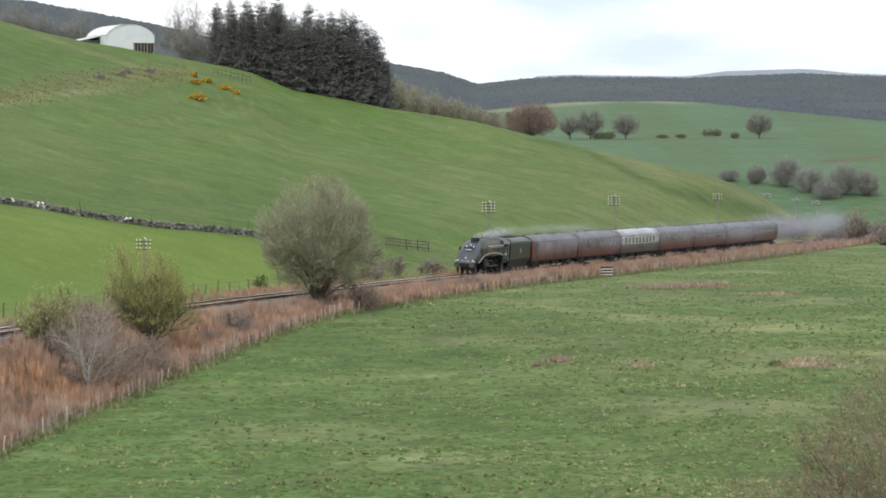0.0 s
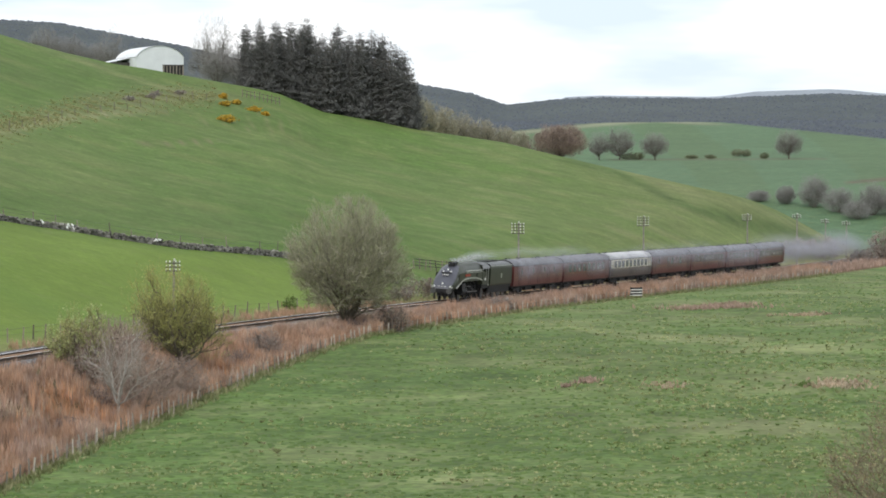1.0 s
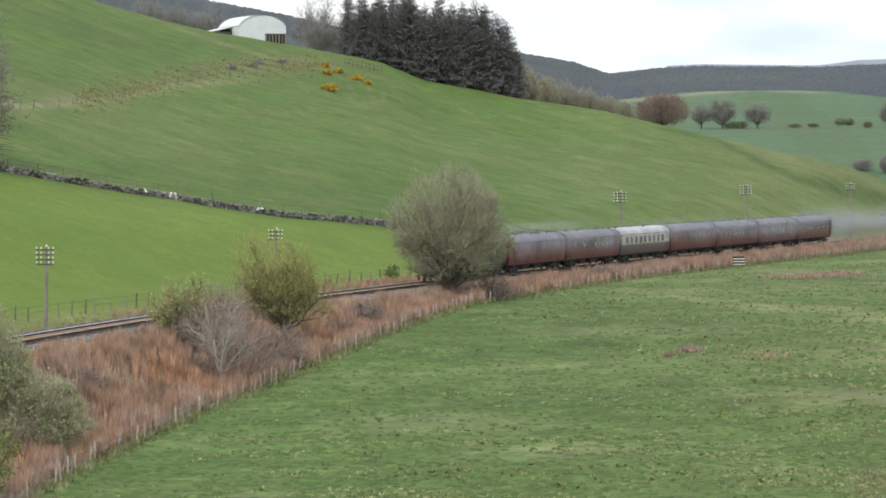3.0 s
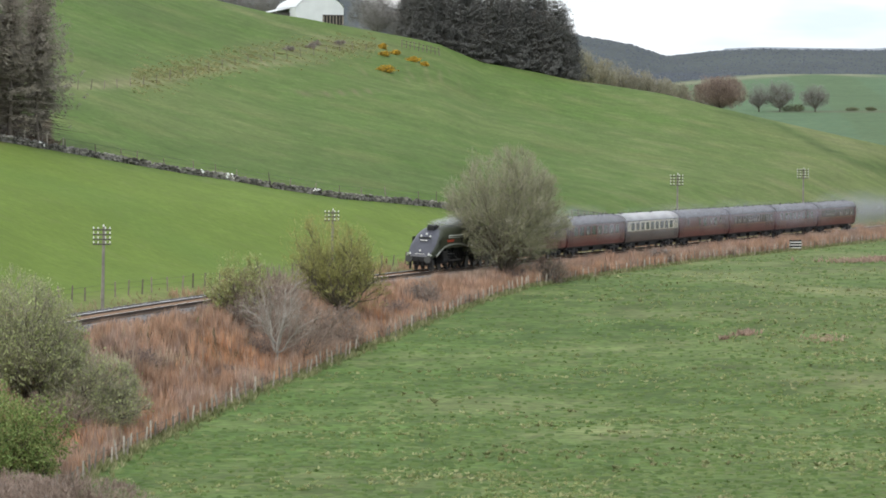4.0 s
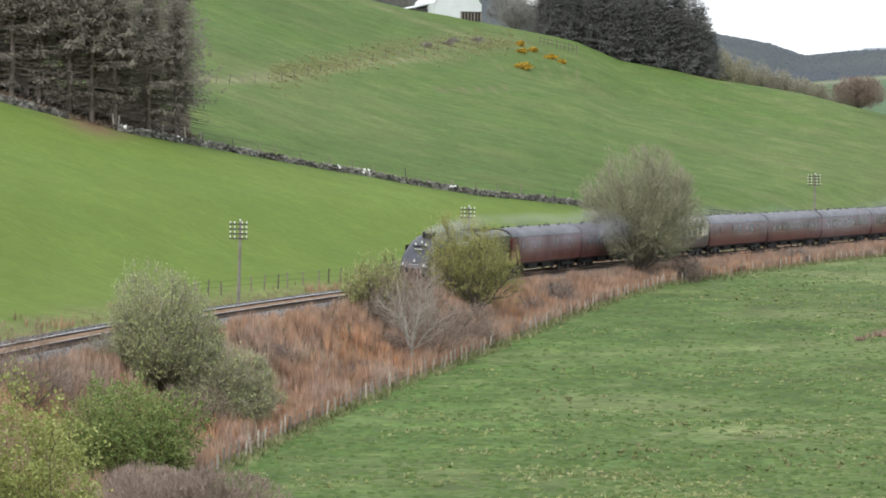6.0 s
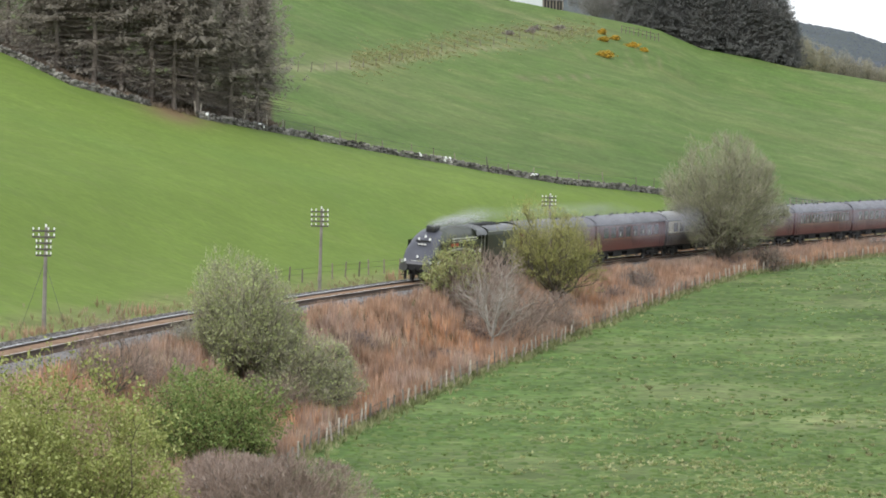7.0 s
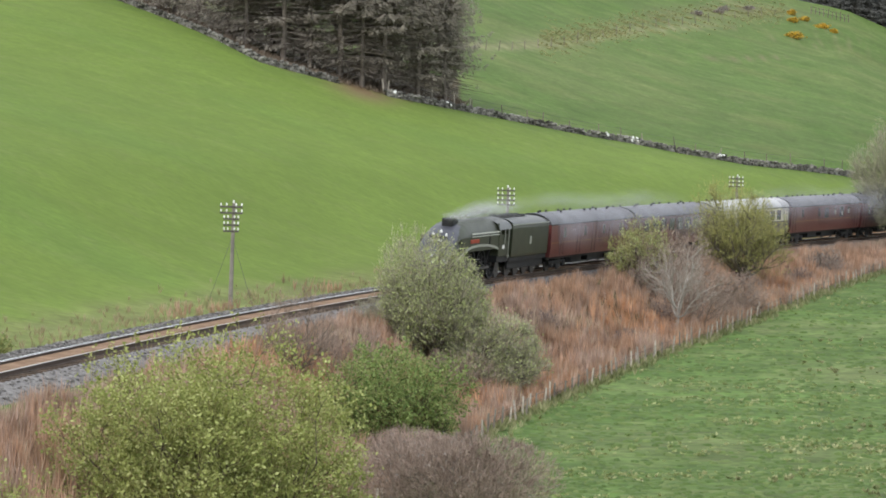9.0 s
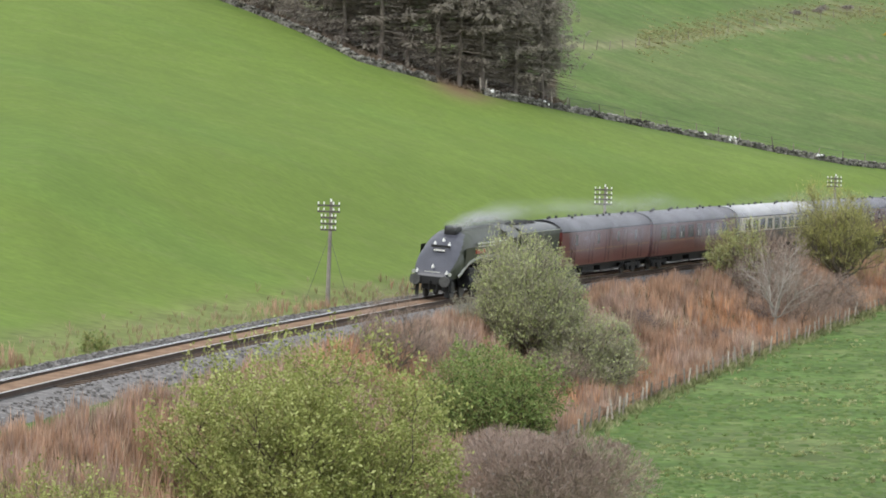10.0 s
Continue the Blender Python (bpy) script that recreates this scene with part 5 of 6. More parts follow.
shrub("tree", "large grey-green budding willow tree beside the track", "tree", -11.3, 308.8, 12.2, 11.8, BARK, TWIG_GREY, LEAF_GREY, 17000, 0.085, 22, 0.03, 15000, 11, lower=0.16, stem_out=0.70, twig_r=0.012, thick=0.55, upright=0.5, fill=0.6)
shrub("willow_bush", "olive-yellow budding willow bush on the embankment", "bush", -22.4, 255.0, 8.0, 7.4, BARK, TWIG_OLIVE, LEAF_OLIVE, 9000, 0.075, 18, 0.04, 7000, 12, lower=0.04, twig_r=0.010, upright=1.0, skew=0.35, lean=(-0.10, 0), stem_out=0.8, wild=0.22, fill=0.6)
shrub("birch", "small bare birch with pale forking branches", "tree", -23.0, 219.6, 7.2, 6.8, PALEBARK, TWIG_BROWN, LEAF_BROWN, 0, 0.08, 8, 0.2, 1500, 13, thick=0.6, lower=0.3, stem_out=0.72, twig_r=0.007, upright=0.5)
shrub("brushwood", "brown bare brushwood behind the pale birch", "bush", -25.6, 234.0, 5.0, 8.0, BARK, TWIG_BROWN, LEAF_BROWN, 500, 0.08, 11, 0, 4200, 14, thick=0.6, lower=0.05, twig_r=0.016, fill=1.2)
shrub("brushwood", "brown bare brushwood beside the willow bush", "bush", -20.6, 238.0, 3.4, 4.6, BARK, TWIG_BROWN, LEAF_BROWN, 300, 0.08, 8, 0, 2200, 34, thick=0.6, lower=0.05, twig_r=0.016, fill=1.2)
shrub("brushwood", "thin brown leafless growth round the birch", "bush", -22.4, 228.0, 4.4, 7.0, BARK, TWIG_BROWN, LEAF_BROWN, 0, 0.08, 9, 0, 2600, 35, lower=0.02, twig_r=0.010, thick=0.6, fill=1.2)
shrub("hawthorn", "light green young hawthorn beside the track", "bush", -27.0, 233.0, 5.3, 5.0, BARK, TWIG_OLIVE, LEAF_WILLOW, 3600, 0.085, 10, 0.05, 2400, 15, twig_r=0.010, upright=1.2)
shrub("willow_bush", "grey-green leafing willow leaning over the embankment", "bush", -31.9, 176.3, 7.2, 6.4, BARK, TWIG_GREY, LEAF_WILLOW, 19000, 0.078, 18, 0.02, 8000, 16, lower=0.05, skew=0.45, twig_r=0.010, lean=(-0.05, 0), upright=1.1, fill=1.0)
shrub("willow_bush", "low grey-green willow growth on the embankment", "bush", -28.7, 176.0, 4.8, 6.4, DARKBARK, TWIG_GREY, LEAF_WILLOW, 9000, 0.075, 12, 0.0, 9000, 17, lower=0.02, twig_r=0.010, skew=0.35, fill=1.0)
shrub("hawthorn_bush", "dense fresh green hawthorn bush by the fence", "bush", -28.4, 149.8, 5.0, 7.2, DARKBARK, TWIG_OLIVE, LEAF_GREEN, 26000, 0.080, 20, 0.0, 3600, 18, upright=0.2, lower=0.02, twig_r=0.009, stem_out=1.0, fill=1.4)
shrub("willow_bush", "large yellow-green leafing willow bush near the fence", "bush", -27.9, 113.5, 7.9, 11.4, DARKBARK, TWIG_OLIVE, LEAF_LIME, 60000, 0.085, 30, 0.0, 7000, 19, lower=0.02, twig_r=0.008, stem_out=0.95, thick=0.5, upright=0.7, wild=0.2, fill=0.6)
shrub("willow_bush", "yellow-green leafing willow bush on the bank", "bush", -30.2, 94.0, 4.6, 8.6, BARK, TWIG_OLIVE, LEAF_LIME, 9000, 0.065, 13, 0.0, 4200, 20, lower=0.02, twig_r=0.008, upright=0.9)
shrub("thicket", "grey-brown leafless thicket beside the fence", "bush", -22.0, 128.2, 3.3, 9.0, BARK, TWIG_BROWN, LEAF_BROWN, 1500, 0.05, 12, 0.0, 12000, 21, lower=0.0, twig_r=0.009, fill=1.8)
shrub("thicket", "grey-brown leafless thicket below the hawthorn", "bush", -25.6, 140.0, 2.2, 5.0, BARK, TWIG_BROWN, LEAF_BROWN, 700, 0.05, 9, 0.0, 5000, 22, lower=0.0, twig_r=0.009, fill=1.8)
shrub("sapling", "thin grey leafless sapling on the bank", "tree", -34.1, 155.3, 4.7, 4.2, BARK, TWIG_BROWN, LEAF_BROWN, 0, 0.05, 10, 0.05, 2400, 23, thick=0.5, twig_r=0.008, upright=0.8, lower=0.02)
shrub("brushwood", "grey-brown leafless brush beside the sapling", "bush", -32.6, 162.0, 2.9, 4.6, BARK, TWIG_BROWN, LEAF_BROWN, 0, 0.05, 9, 0.0, 2600, 36, thick=0.5, twig_r=0.009, lower=0.0, upright=0.8, fill=1.2)
shrub("brushwood", "grey leafless brush on the bank beside the willow", "bush", -34.2, 178.0, 2.3, 5.0, BARK, TWIG_GREY, LEAF_BROWN, 0, 0.05, 9, 0.0, 2600, 37, thick=0.5, twig_r=0.009, lower=0.0, upright=0.8, fill=1.2)
shrub("brushwood", "grey leafless twigs round the foot of the willow", "bush", -29.6, 173.0, 2.4, 5.6, DARKBARK, TWIG_BROWN, LEAF_BROWN, 0, 0.05, 9, 0.0, 2600, 38, thick=0.5, twig_r=0.009, lower=0.0, upright=0.6, fill=1.2)
shrub("gorse_bush", "dark green broom clump beside the ballast", "bush", -45.9, 146.0, 1.2, 1.6, BARK, TWIG_OLIVE, LEAF_GREEN, 900, 0.05, 6, 0.0, 900, 24, lower=0.0, twig_r=0.012, upright=0.9)
shrub("bush", "brown lichen-grown bush in the near meadow", "bush", 14.4, 105.0, 10.2, 8.2, DARKBARK, TWIG_UMBER, LEAF_RUST, 12000, 0.05, 16, 0.0, 16000, 25, upright=0.15, lower=0.05, twig_r=0.007, stem_out=0.9, thick=0.5, fill=1.0)
shrub("bush", "low brown budding bush in the near meadow", "bush", 10.6, 105.5, 6.9, 6.4, DARKBARK, TWIG_UMBER, LEAF_RUST, 6000, 0.05, 11, 0.0, 7000, 26, upright=0.15, lower=0.05, twig_r=0.007, stem_out=0.85, thick=0.5, fill=1.0)
shrub("young_spruce", "small dark young spruce by the lineside fence", "tree", -17.9, 334.5, 1.9, 1.4, DARKBARK, TWIG_OLIVE, LEAF_GREEN, 700, 0.12, 4, 0.1, 200, 27)
shrub("scrub", "grey leafless scrub on the embankment", "bush", -16.9, 274.0, 2.6, 4.0, BARK, TWIG_BROWN, LEAF_BROWN, 500, 0.10, 8, 0.0, 2000, 28, lower=0.0, twig_r=0.016)
shrub("scrub", "brown scrub at the foot of the willow tree", "bush", -7.2, 309.0, 2.8, 4.6, BARK, TWIG_BROWN, LEAF_BROWN, 300, 0.10, 8, 0.0, 1500, 29, lower=0.0, twig_r=0.02)
shrub("scrub", "brown scrub at the meadow's edge by the line", "bush", 3.2, 352.0, 1.9, 3.4, BARK, TWIG_BROWN, LEAF_BROWN, 700, 0.14, 7, 0.0, 1800, 30, lower=0.0, twig_r=0.02)
for s_, o_, h_, w_, k_ in ((186, -8.5, 2.0, 4.0, 141), (196, -9.5, 2.4, 5.0, 142), (206, -8.0, 2.0, 4.5, 143), (178, -9.0, 1.6, 3.0, 144)):
    shrub("scrub", "rust-brown scrub between the track and the pasture", "bush", float(on_line(s_, o_)[0]), float(on_line(s_, o_)[1]), h_, w_, DARKBARK, TWIG_BROWN, LEAF_BROWN, 500, 0.14, 6, 0.0, 1400, k_, lower=0.0, twig_r=0.022)
for x_, y_, h_, w_, k_ in ((71.4, 588, 6.0, 6.6, 41), (62.0, 596, 4.2, 9, 42), (56, 585, 3.4, 7, 43), (79, 600, 4.4, 9, 44), (66.5, 578, 2.6, 6, 45), (75.5, 575, 2.8, 4.5, 46)):
    shrub("scrub", "dusky brown scrub at the bend of the line", "bush", x_, y_, h_, w_, DARKBARK, TWIG_BROWN, LEAF_BROWN, 1500, 0.17, 8, 0.0, 1800, k_, lower=0.0, twig_r=0.04)
for s_, o_, h_, w_, k_ in ((44, 8.5, 1.7, 4.2, 151), (56, 7.5, 1.6, 4.6, 152), (30, 10.5, 1.3, 3.6, 153), (84, 7.5, 1.5, 4.0, 154), (20, 7.0, 1.3, 3.4, 155), (96, 6.5, 1.6, 4.0, 156), (126, 6.0, 1.4, 3.6, 157)):
    shrub("bramble", "dark brown leafless bramble among the dead stems", "bush", float(on_line(s_, o_)[0]), float(on_line(s_, o_)[1]), h_, w_, DARKBARK, TWIG_BROWN, LEAF_PURPLE, 900, 0.06, 8, 0.0, 2200, k_, lower=0.0, twig_r=0.011)
# beyond the brow
shrub("round_tree", "round red-brown leafless beech tree on the brow", "tree", 17.2, 655, 6.6, 11.6, DARKBARK, TWIG_BROWN, LEAF_PURPLE, 5200, 0.13, 12, 0.02, 8000, 51, lower=0.0, twig_r=0.020, stem_out=0.7, fill=2.0)
for x_, y_, h_, w_, k_ in ((46, 1219, 11.5, 8, 52), (53.5, 1221, 12.5, 12, 53), (66.0, 1219, 10.5, 11.5, 54), (114.5, 1223, 11, 10.5, 55)):
    shrub("field_tree", "grey-brown budding tree along the far hedge", "tree", x_, y_, h_, w_, BARK, TWIG_HAZE, LEAF_HAZE, 2200, 0.11, 16, 0.14, 3600, k_, twig_r=0.013, lower=0.16, stem_out=0.85, upright=0.3, fill=1.0)
for x_, y_, h_, w_, k_ in ((88.1, 872, 8.6, 8.8, 56), (93.6, 862, 6.6, 10, 57), (101.7, 858, 8.6, 8.5, 58), (81.4, 878, 5.0, 5.5, 59), (107.0, 856, 7.0, 8, 60), (97.0, 852, 4.6, 9, 61), (75, 884, 3.0, 7, 62)):
    shrub("field_tree", "grey-brown leafless tree in the valley", "tree", x_, y_, h_, w_, BARK, TWIG_HAZE, LEAF_HAZE, 3400, 0.12, 12, 0.0, 3200, k_, twig_r=0.014, lower=0.0, stem_out=0.6, upright=0.2, fill=1.8)
for x_, y_, h_, w_, k_ in ((57, 1225, 2.8, 6, 63), (60.5, 1222, 3.0, 5, 64), (80, 1230, 1.6, 6, 65), (87, 1232, 1.6, 5, 66), (98.7, 1255, 3.2, 5.5, 67), (102, 1256, 3.0, 4.5, 68), (106, 1225, 2.4, 4, 69)):
    shrub("hedge_bush", "dull green hedge bush along the far field", "bush", x_, y_, h_, w_, DARKBARK, TWIG_BROWN, LEAF_HEDGE, 1500, 0.16, 5, 0.0, 300, k_, twig_r=0.02, lower=0.0, fill=1.8)
for x_, y_, h_, w_, k_, lf in ((-9.6, 690, 9.5, 6, 71, LEAF_PALE), (-5.5, 700, 9.0, 6, 72, LEAF_PALE), (-1.5, 705, 8.6, 6.5, 73, LEAF_BROWN), (2.8, 708, 8.4, 7, 74, LEAF_BROWN), (7.0, 706, 7.4, 6, 75, LEAF_BROWN), (10.2, 700, 6.4, 5, 76, LEAF_BROWN)):
    shrub("brow_tree", "brown leafless tree behind the brow of the hill", "tree", x_, y_, h_, w_, BARK, TWIG_GREY, lf, 1200, 0.17, 8, 0.1, 3200, k_, twig_r=0.03, lower=0.0, fill=1.8)
for x_, y_, h_, w_, k_ in ((-50.0, 660, 15.5, 10.5, 81), (-45.5, 655, 9.5, 10, 82), (-41.5, 648, 8.5, 9, 83), (-48.5, 650, 7.5, 8, 84), (-71, 668, 11, 7, 85), (-75, 672, 8, 9, 86), (-80, 672, 8.5, 9, 87), (-84, 668, 9, 8, 88), (-66.5, 670, 7, 7, 89)):
    shrub("bare_tree", "leafless grey-brown tree behind the hilltop", "tree", x_, y_, h_, w_, BARK, TWIG_HAZE, LEAF_PALE, 0, 0.22, 12, 0.12, 4200, k_, twig_r=0.013, lower=0.06, thick=0.5, fill=1.0)
for x_, y_, h_, w_, k_ in ((-40.2, 559, 1.1, 4.0, 91), (-43.2, 592, 0.9, 1.7, 92), (-42.0, 580, 0.8, 2.2, 93), (-37.3, 583, 0.7, 3.2, 94), (-40.6, 587, 0.8, 2.0, 95), (-35.2, 581, 0.6, 1.4, 96)):
    shrub("gorse_bush", "orange-yellow flowering gorse clump on the hillside", "bush", x_, y_, h_, w_, BARK, TWIG_OLIVE, LEAF_GORSE, 900, 0.2, 5, 0.0, 120, k_, lower=0.0, twig_r=0.03)


# ---- conifers ----
def conifer_mesh(h, w, seed, bare, ragged, taper):
    """Trunk, drooping boughs and a pointed leader of one spruce."""
    r = random.Random(seed)
    wood, fol = Soup(), Soup()
    pts = [Vector((r.uniform(-0.1, 0.1), r.uniform(-0.1, 0.1), h * i / 6)) for i in range(7)]
    wood.tube(pts, [0.017 * h * (1 - i / 6.3) for i in range(7)], 6)
    lop = [r.uniform(0.72, 1.15) for _ in range(9)]
    z = h * 0.08
    while z < h * 0.99:
        q = z / h
        reach = w * 0.5 * (1 - q) ** taper * r.uniform(0.75, 1.15) + 0.10
        n = r.randint(6, 9) if q < 0.9 else 4
        dead = q < bare
        for i in range(n):
            a = 6.283 * (i + r.uniform(-0.4, 0.4)) / n + z * 2.1
            L = reach * r.uniform(0.6, 1.15) * lop[int((a % 6.283) / 6.283 * 8.99)]
            rise = r.uniform(0.15, 0.5) * q - 0.22 * (1 - q)
            d = Vector((math.cos(a), math.sin(a), rise))
            p0, p1 = Vector((0, 0, z)), Vector((0, 0, z)) + d * L
            tip = p1 + Vector((d.x, d.y, 0.9)) * 0.14 * L
            wood.tube([p0, p1], [0.032, 0.012], 3)
            if r.random() < (0.85 if dead else 0.16):
                continue
            m = max(2, int(L / 0.14))
            sd = Vector((-math.sin(a), math.cos(a), 0))
            near = min(1.0, L / 1.0)
            for k in range(m):
                s_ = (k + 1) / m
                c = p0.lerp(p1, s_) if s_ < 0.8 else p1.lerp(tip, (s_ - 0.8) / 0.2)
                wd = (0.16 + 0.5 * (1 - s_)) * (0.5 + 0.5 * L / 2.5) * ragged * near
                for sg in (-1, 1) if k % 2 else (-1, 1, r.choice((-1, 1))):
                    e = c + sd * wd * sg * r.uniform(0.2, 1.5) + d * r.uniform(0.0, 0.3) * near + Vector((0, 0, r.uniform(-0.42, 0.10) * near))
                    f_ = e + (d * r.uniform(0.08, 0.3) + sd * r.uniform(-0.2, 0.2) + Vector((0, 0, r.uniform(-0.22, 0.05)))) * (0.35 + 0.65 * near)
                    fol.add([tuple(c.lerp(e, r.uniform(0.1, 0.6))), tuple(e), tuple(f_)], [(0, 1, 2)])
        z += r.uniform(0.26, 0.46) * (0.7 + 0.5 * (1 - q))
    return wood, fol


SPRUCEBARK = surface("spruce_bark", (0.17, 0.145, 0.125), 0.9, 0.3, 2, 14, 0.3)


def conifer_stock(tag, needles, specs):
    out = []
    for h, w, seed, bare, ragged, taper in specs:
        wood, fol = conifer_mesh(h, w, seed, bare, ragged, taper)
        tr = thing("conifer", tag, "conifer tree", group="conifer wood")
        link("trunk", wood.v, wood.f, SPRUCEBARK, tr, flat=False)
        tagged(link("crown", fol.v, fol.f, needles, tr), kind="stuff")
        out.append((tr, h))
    return out


def plant(stock, places):
    used = set()
    for i, (x, y, h) in enumerate(places):
        tr, h0 = stock[i % len(stock)]
        k = h / h0
        m = pose(x, y, ground_at(x, y) - 0.15, 0, 0, random.uniform(0, 360))
        ob = tr if id(tr) not in used else None
        if ob is None:
            ob = copy_thing(tr, m)
        used.add(id(tr))
        ob.matrix_basis = m @ Matrix.Diagonal((k * random.uniform(0.9, 1.1), k * random.uniform(0.9, 1.1), k, 1))


near_wood = conifer_stock("dull dark spruce at the edge of the wood above the wall", NEEDLES_BROWN, [(19, 11.4, 101, 0.20, 1.15, 0.62), (17, 10.4, 102, 0.42, 1.1, 0.66), (20, 11.8, 103, 0.12, 1.15, 0.62), (16, 10.0, 104, 0.36, 1.1, 0.7)])
r_ = random.Random(9)
spots = []
for az_ in np.arange(-15.6, -9.5, 0.47):
    back = float(np.interp(az_, [-15, -13, -11.6, -11], [10.0, 8.0, 5.0, 3.0]))
    for row in range(2 if az_ > -13.4 else 1):
        a_ = az_ + r_.uniform(-0.14, 0.14)
        d_ = float(wall_d(a_)) + back + row * 6.5 + r_.uniform(-1.3, 1.3)
        if a_ > -9.8 and row > 1:
            continue
        spots.append((d_ * math.sin(radians(a_)), d_ * math.cos(radians(a_)), r_.uniform(15, 20)))
plant(near_wood, spots)
far_wood = conifer_stock("dark green spruce in the plantation on the hilltop", NEEDLES, [(18, 9.4, 111, 0.06, 1.15, 0.66), (16, 8.8, 112, 0.05, 1.15, 0.7), (19, 9.8, 113, 0.06, 1.15, 0.66), (14, 8.6, 114, 0.04, 1.15, 0.7)])
SPIRES = [(-3.79, 2.86), (-3.55, 2.96), (-3.28, 2.93), (-3.02, 2.90), (-2.77, 2.97), (-2.5, 2.72), (-2.25, 2.87), (-2.05, 2.68), (-1.87, 2.72), (-1.67, 2.77), (-1.49, 2.70), (-1.31, 2.52), (-1.14, 2.40), (-1.02, 2.12), (-0.93, 1.86)]
spots = []


def spruce_at(az, rise, d):
    x_, y_ = bearing(az, d)
    h_ = EYE_Z + d * math.tan(radians(rise)) - ground_at(x_, y_)
    if h_ > 4:
        spots.append((x_, y_, h_))


for az_, el_ in SPIRES:
    spruce_at(az_, el_, 641 + r_.uniform(-2, 2))
for i in range(19):
    for row in range(2):
        a_ = -3.72 + i / 18 * 2.72 + r_.uniform(-0.1, 0.1)
        top_ = float(np.interp(a_, [q[0] for q in SPIRES], [q[1] for q in SPIRES])) - r_.uniform(0.15, 0.5)
        spruce_at(a_, top_, 638 + row * 9 + r_.uniform(-2, 2))
plant(far_wood, spots)


def far_forest():
    """Thousands of far spruces on the ridge, each a rough cone."""
    rnd = np.random.RandomState(31)
    n = 42000
    az = rnd.uniform(-9.2, 9.2, n)
    d = 1 / rnd.uniform(1 / 2980, 1 / 1420, n)
    ok = d > forest_edge(az) + 15
    gap = waves(d * np.sin(np.radians(az)), d * np.cos(np.radians(az)), 330, 33) > -1.15
    az, d = az[ok & gap], d[ok & gap]
    n = len(az)
    x, y = d * np.sin(np.radians(az)), d * np.cos(np.radians(az))
    z = land_z(x, y)
    h, w = rnd.uniform(0.4, 1.0, n), rnd.uniform(1.5, 2.7, n)
    V = np.empty((n, 7, 3))
    V[:, 0] = np.column_stack([x + rnd.normal(size=n) * 0.3, y, z + h])
    for k in range(6):
        a = 6.2832 * k / 6 + rnd.uniform(0, 1, n)
        q = w * rnd.uniform(0.6, 1.2, n)
        V[:, 1 + k] = np.column_stack([x + np.cos(a) * q, y + np.sin(a) * q, z - 0.5 + rnd.uniform(0, 0.2, n) * h])
    b = np.arange(n) * 7
    F = np.concatenate([np.stack([b, b + 1 + k, b + 1 + (k + 1) % 6], axis=1) for k in range(6)])
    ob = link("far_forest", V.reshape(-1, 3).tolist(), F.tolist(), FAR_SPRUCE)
    tagged(ob, "spruce forest covering the far ridge, coloured blue with haze", "forest", kind="stuff")


# spruce green shifted to blue-grey: distance haze put into the colour
FAR_SPRUCE = leafy("hazed_spruce", (0.094, 0.108, 0.130), (0.102, 0.117, 0.138), (0.112, 0.127, 0.147), 0.2)
far_forest()

for i_, (az_, k_) in enumerate(((-5.75, 4), (-5.38, 2), (-5.3, 6), (-4.9, 3))):
    d_ = float(rough_d(az_)) + k_
    shrub("heather", "low dark brown heather clump in the rough grass", "bush", d_ * math.sin(radians(az_)), d_ * math.cos(radians(az_)), 0.9, 2.6, DARKBARK, TWIG_BROWN, LEAF_BROWN, 300, 0.14, 5, 0.0, 500, 130 + i_, lower=0.0, twig_r=0.03)


# ---- grasses ----
def tufts(name, label, x, y, h, blades, material, spread=0.5, width=0.05, seed=1, category="grass"):
    """Tufts of blades that share a root, one mesh."""
    rnd = np.random.RandomState(seed)
    n = len(x)
    z = land_z(x, y)
    root = np.column_stack([x, y, z - 0.03])
    V = np.empty((n, 1 + 2 * blades, 3))
    V[:, 0] = root
    for b in range(blades):
        a = rnd.uniform(0, 6.283, n)
        out = h * rnd.uniform(0.1, 1.0, n) * spread
        up = h * rnd.uniform(0.6, 1.0, n)
        tip = root + np.column_stack([np.cos(a) * out, np.sin(a) * out, up])
        c = rnd.uniform(0, 6.283, n)
        V[:, 1 + 2 * b] = tip
        V[:, 2 + 2 * b] = root * 0.55 + tip * 0.45 + np.column_stack([np.cos(c) * width * 2, np.sin(c) * width * 2, np.zeros(n)]) * (h[:, None] / max(h.mean(), 1e-6))
    k = np.arange(n)[:, None] * (1 + 2 * blades)
    F = np.concatenate([np.stack([k[:, 0], k[:, 0] + 2 + 2 * b, k[:, 0] + 1 + 2 * b], axis=1) for b in range(blades)])
    ob = link(name, V.reshape(-1, 3).tolist(), F.tolist(), material)
    return tagged(ob, label, category, kind="stuff")


GRASS_THROUGH = 0.08


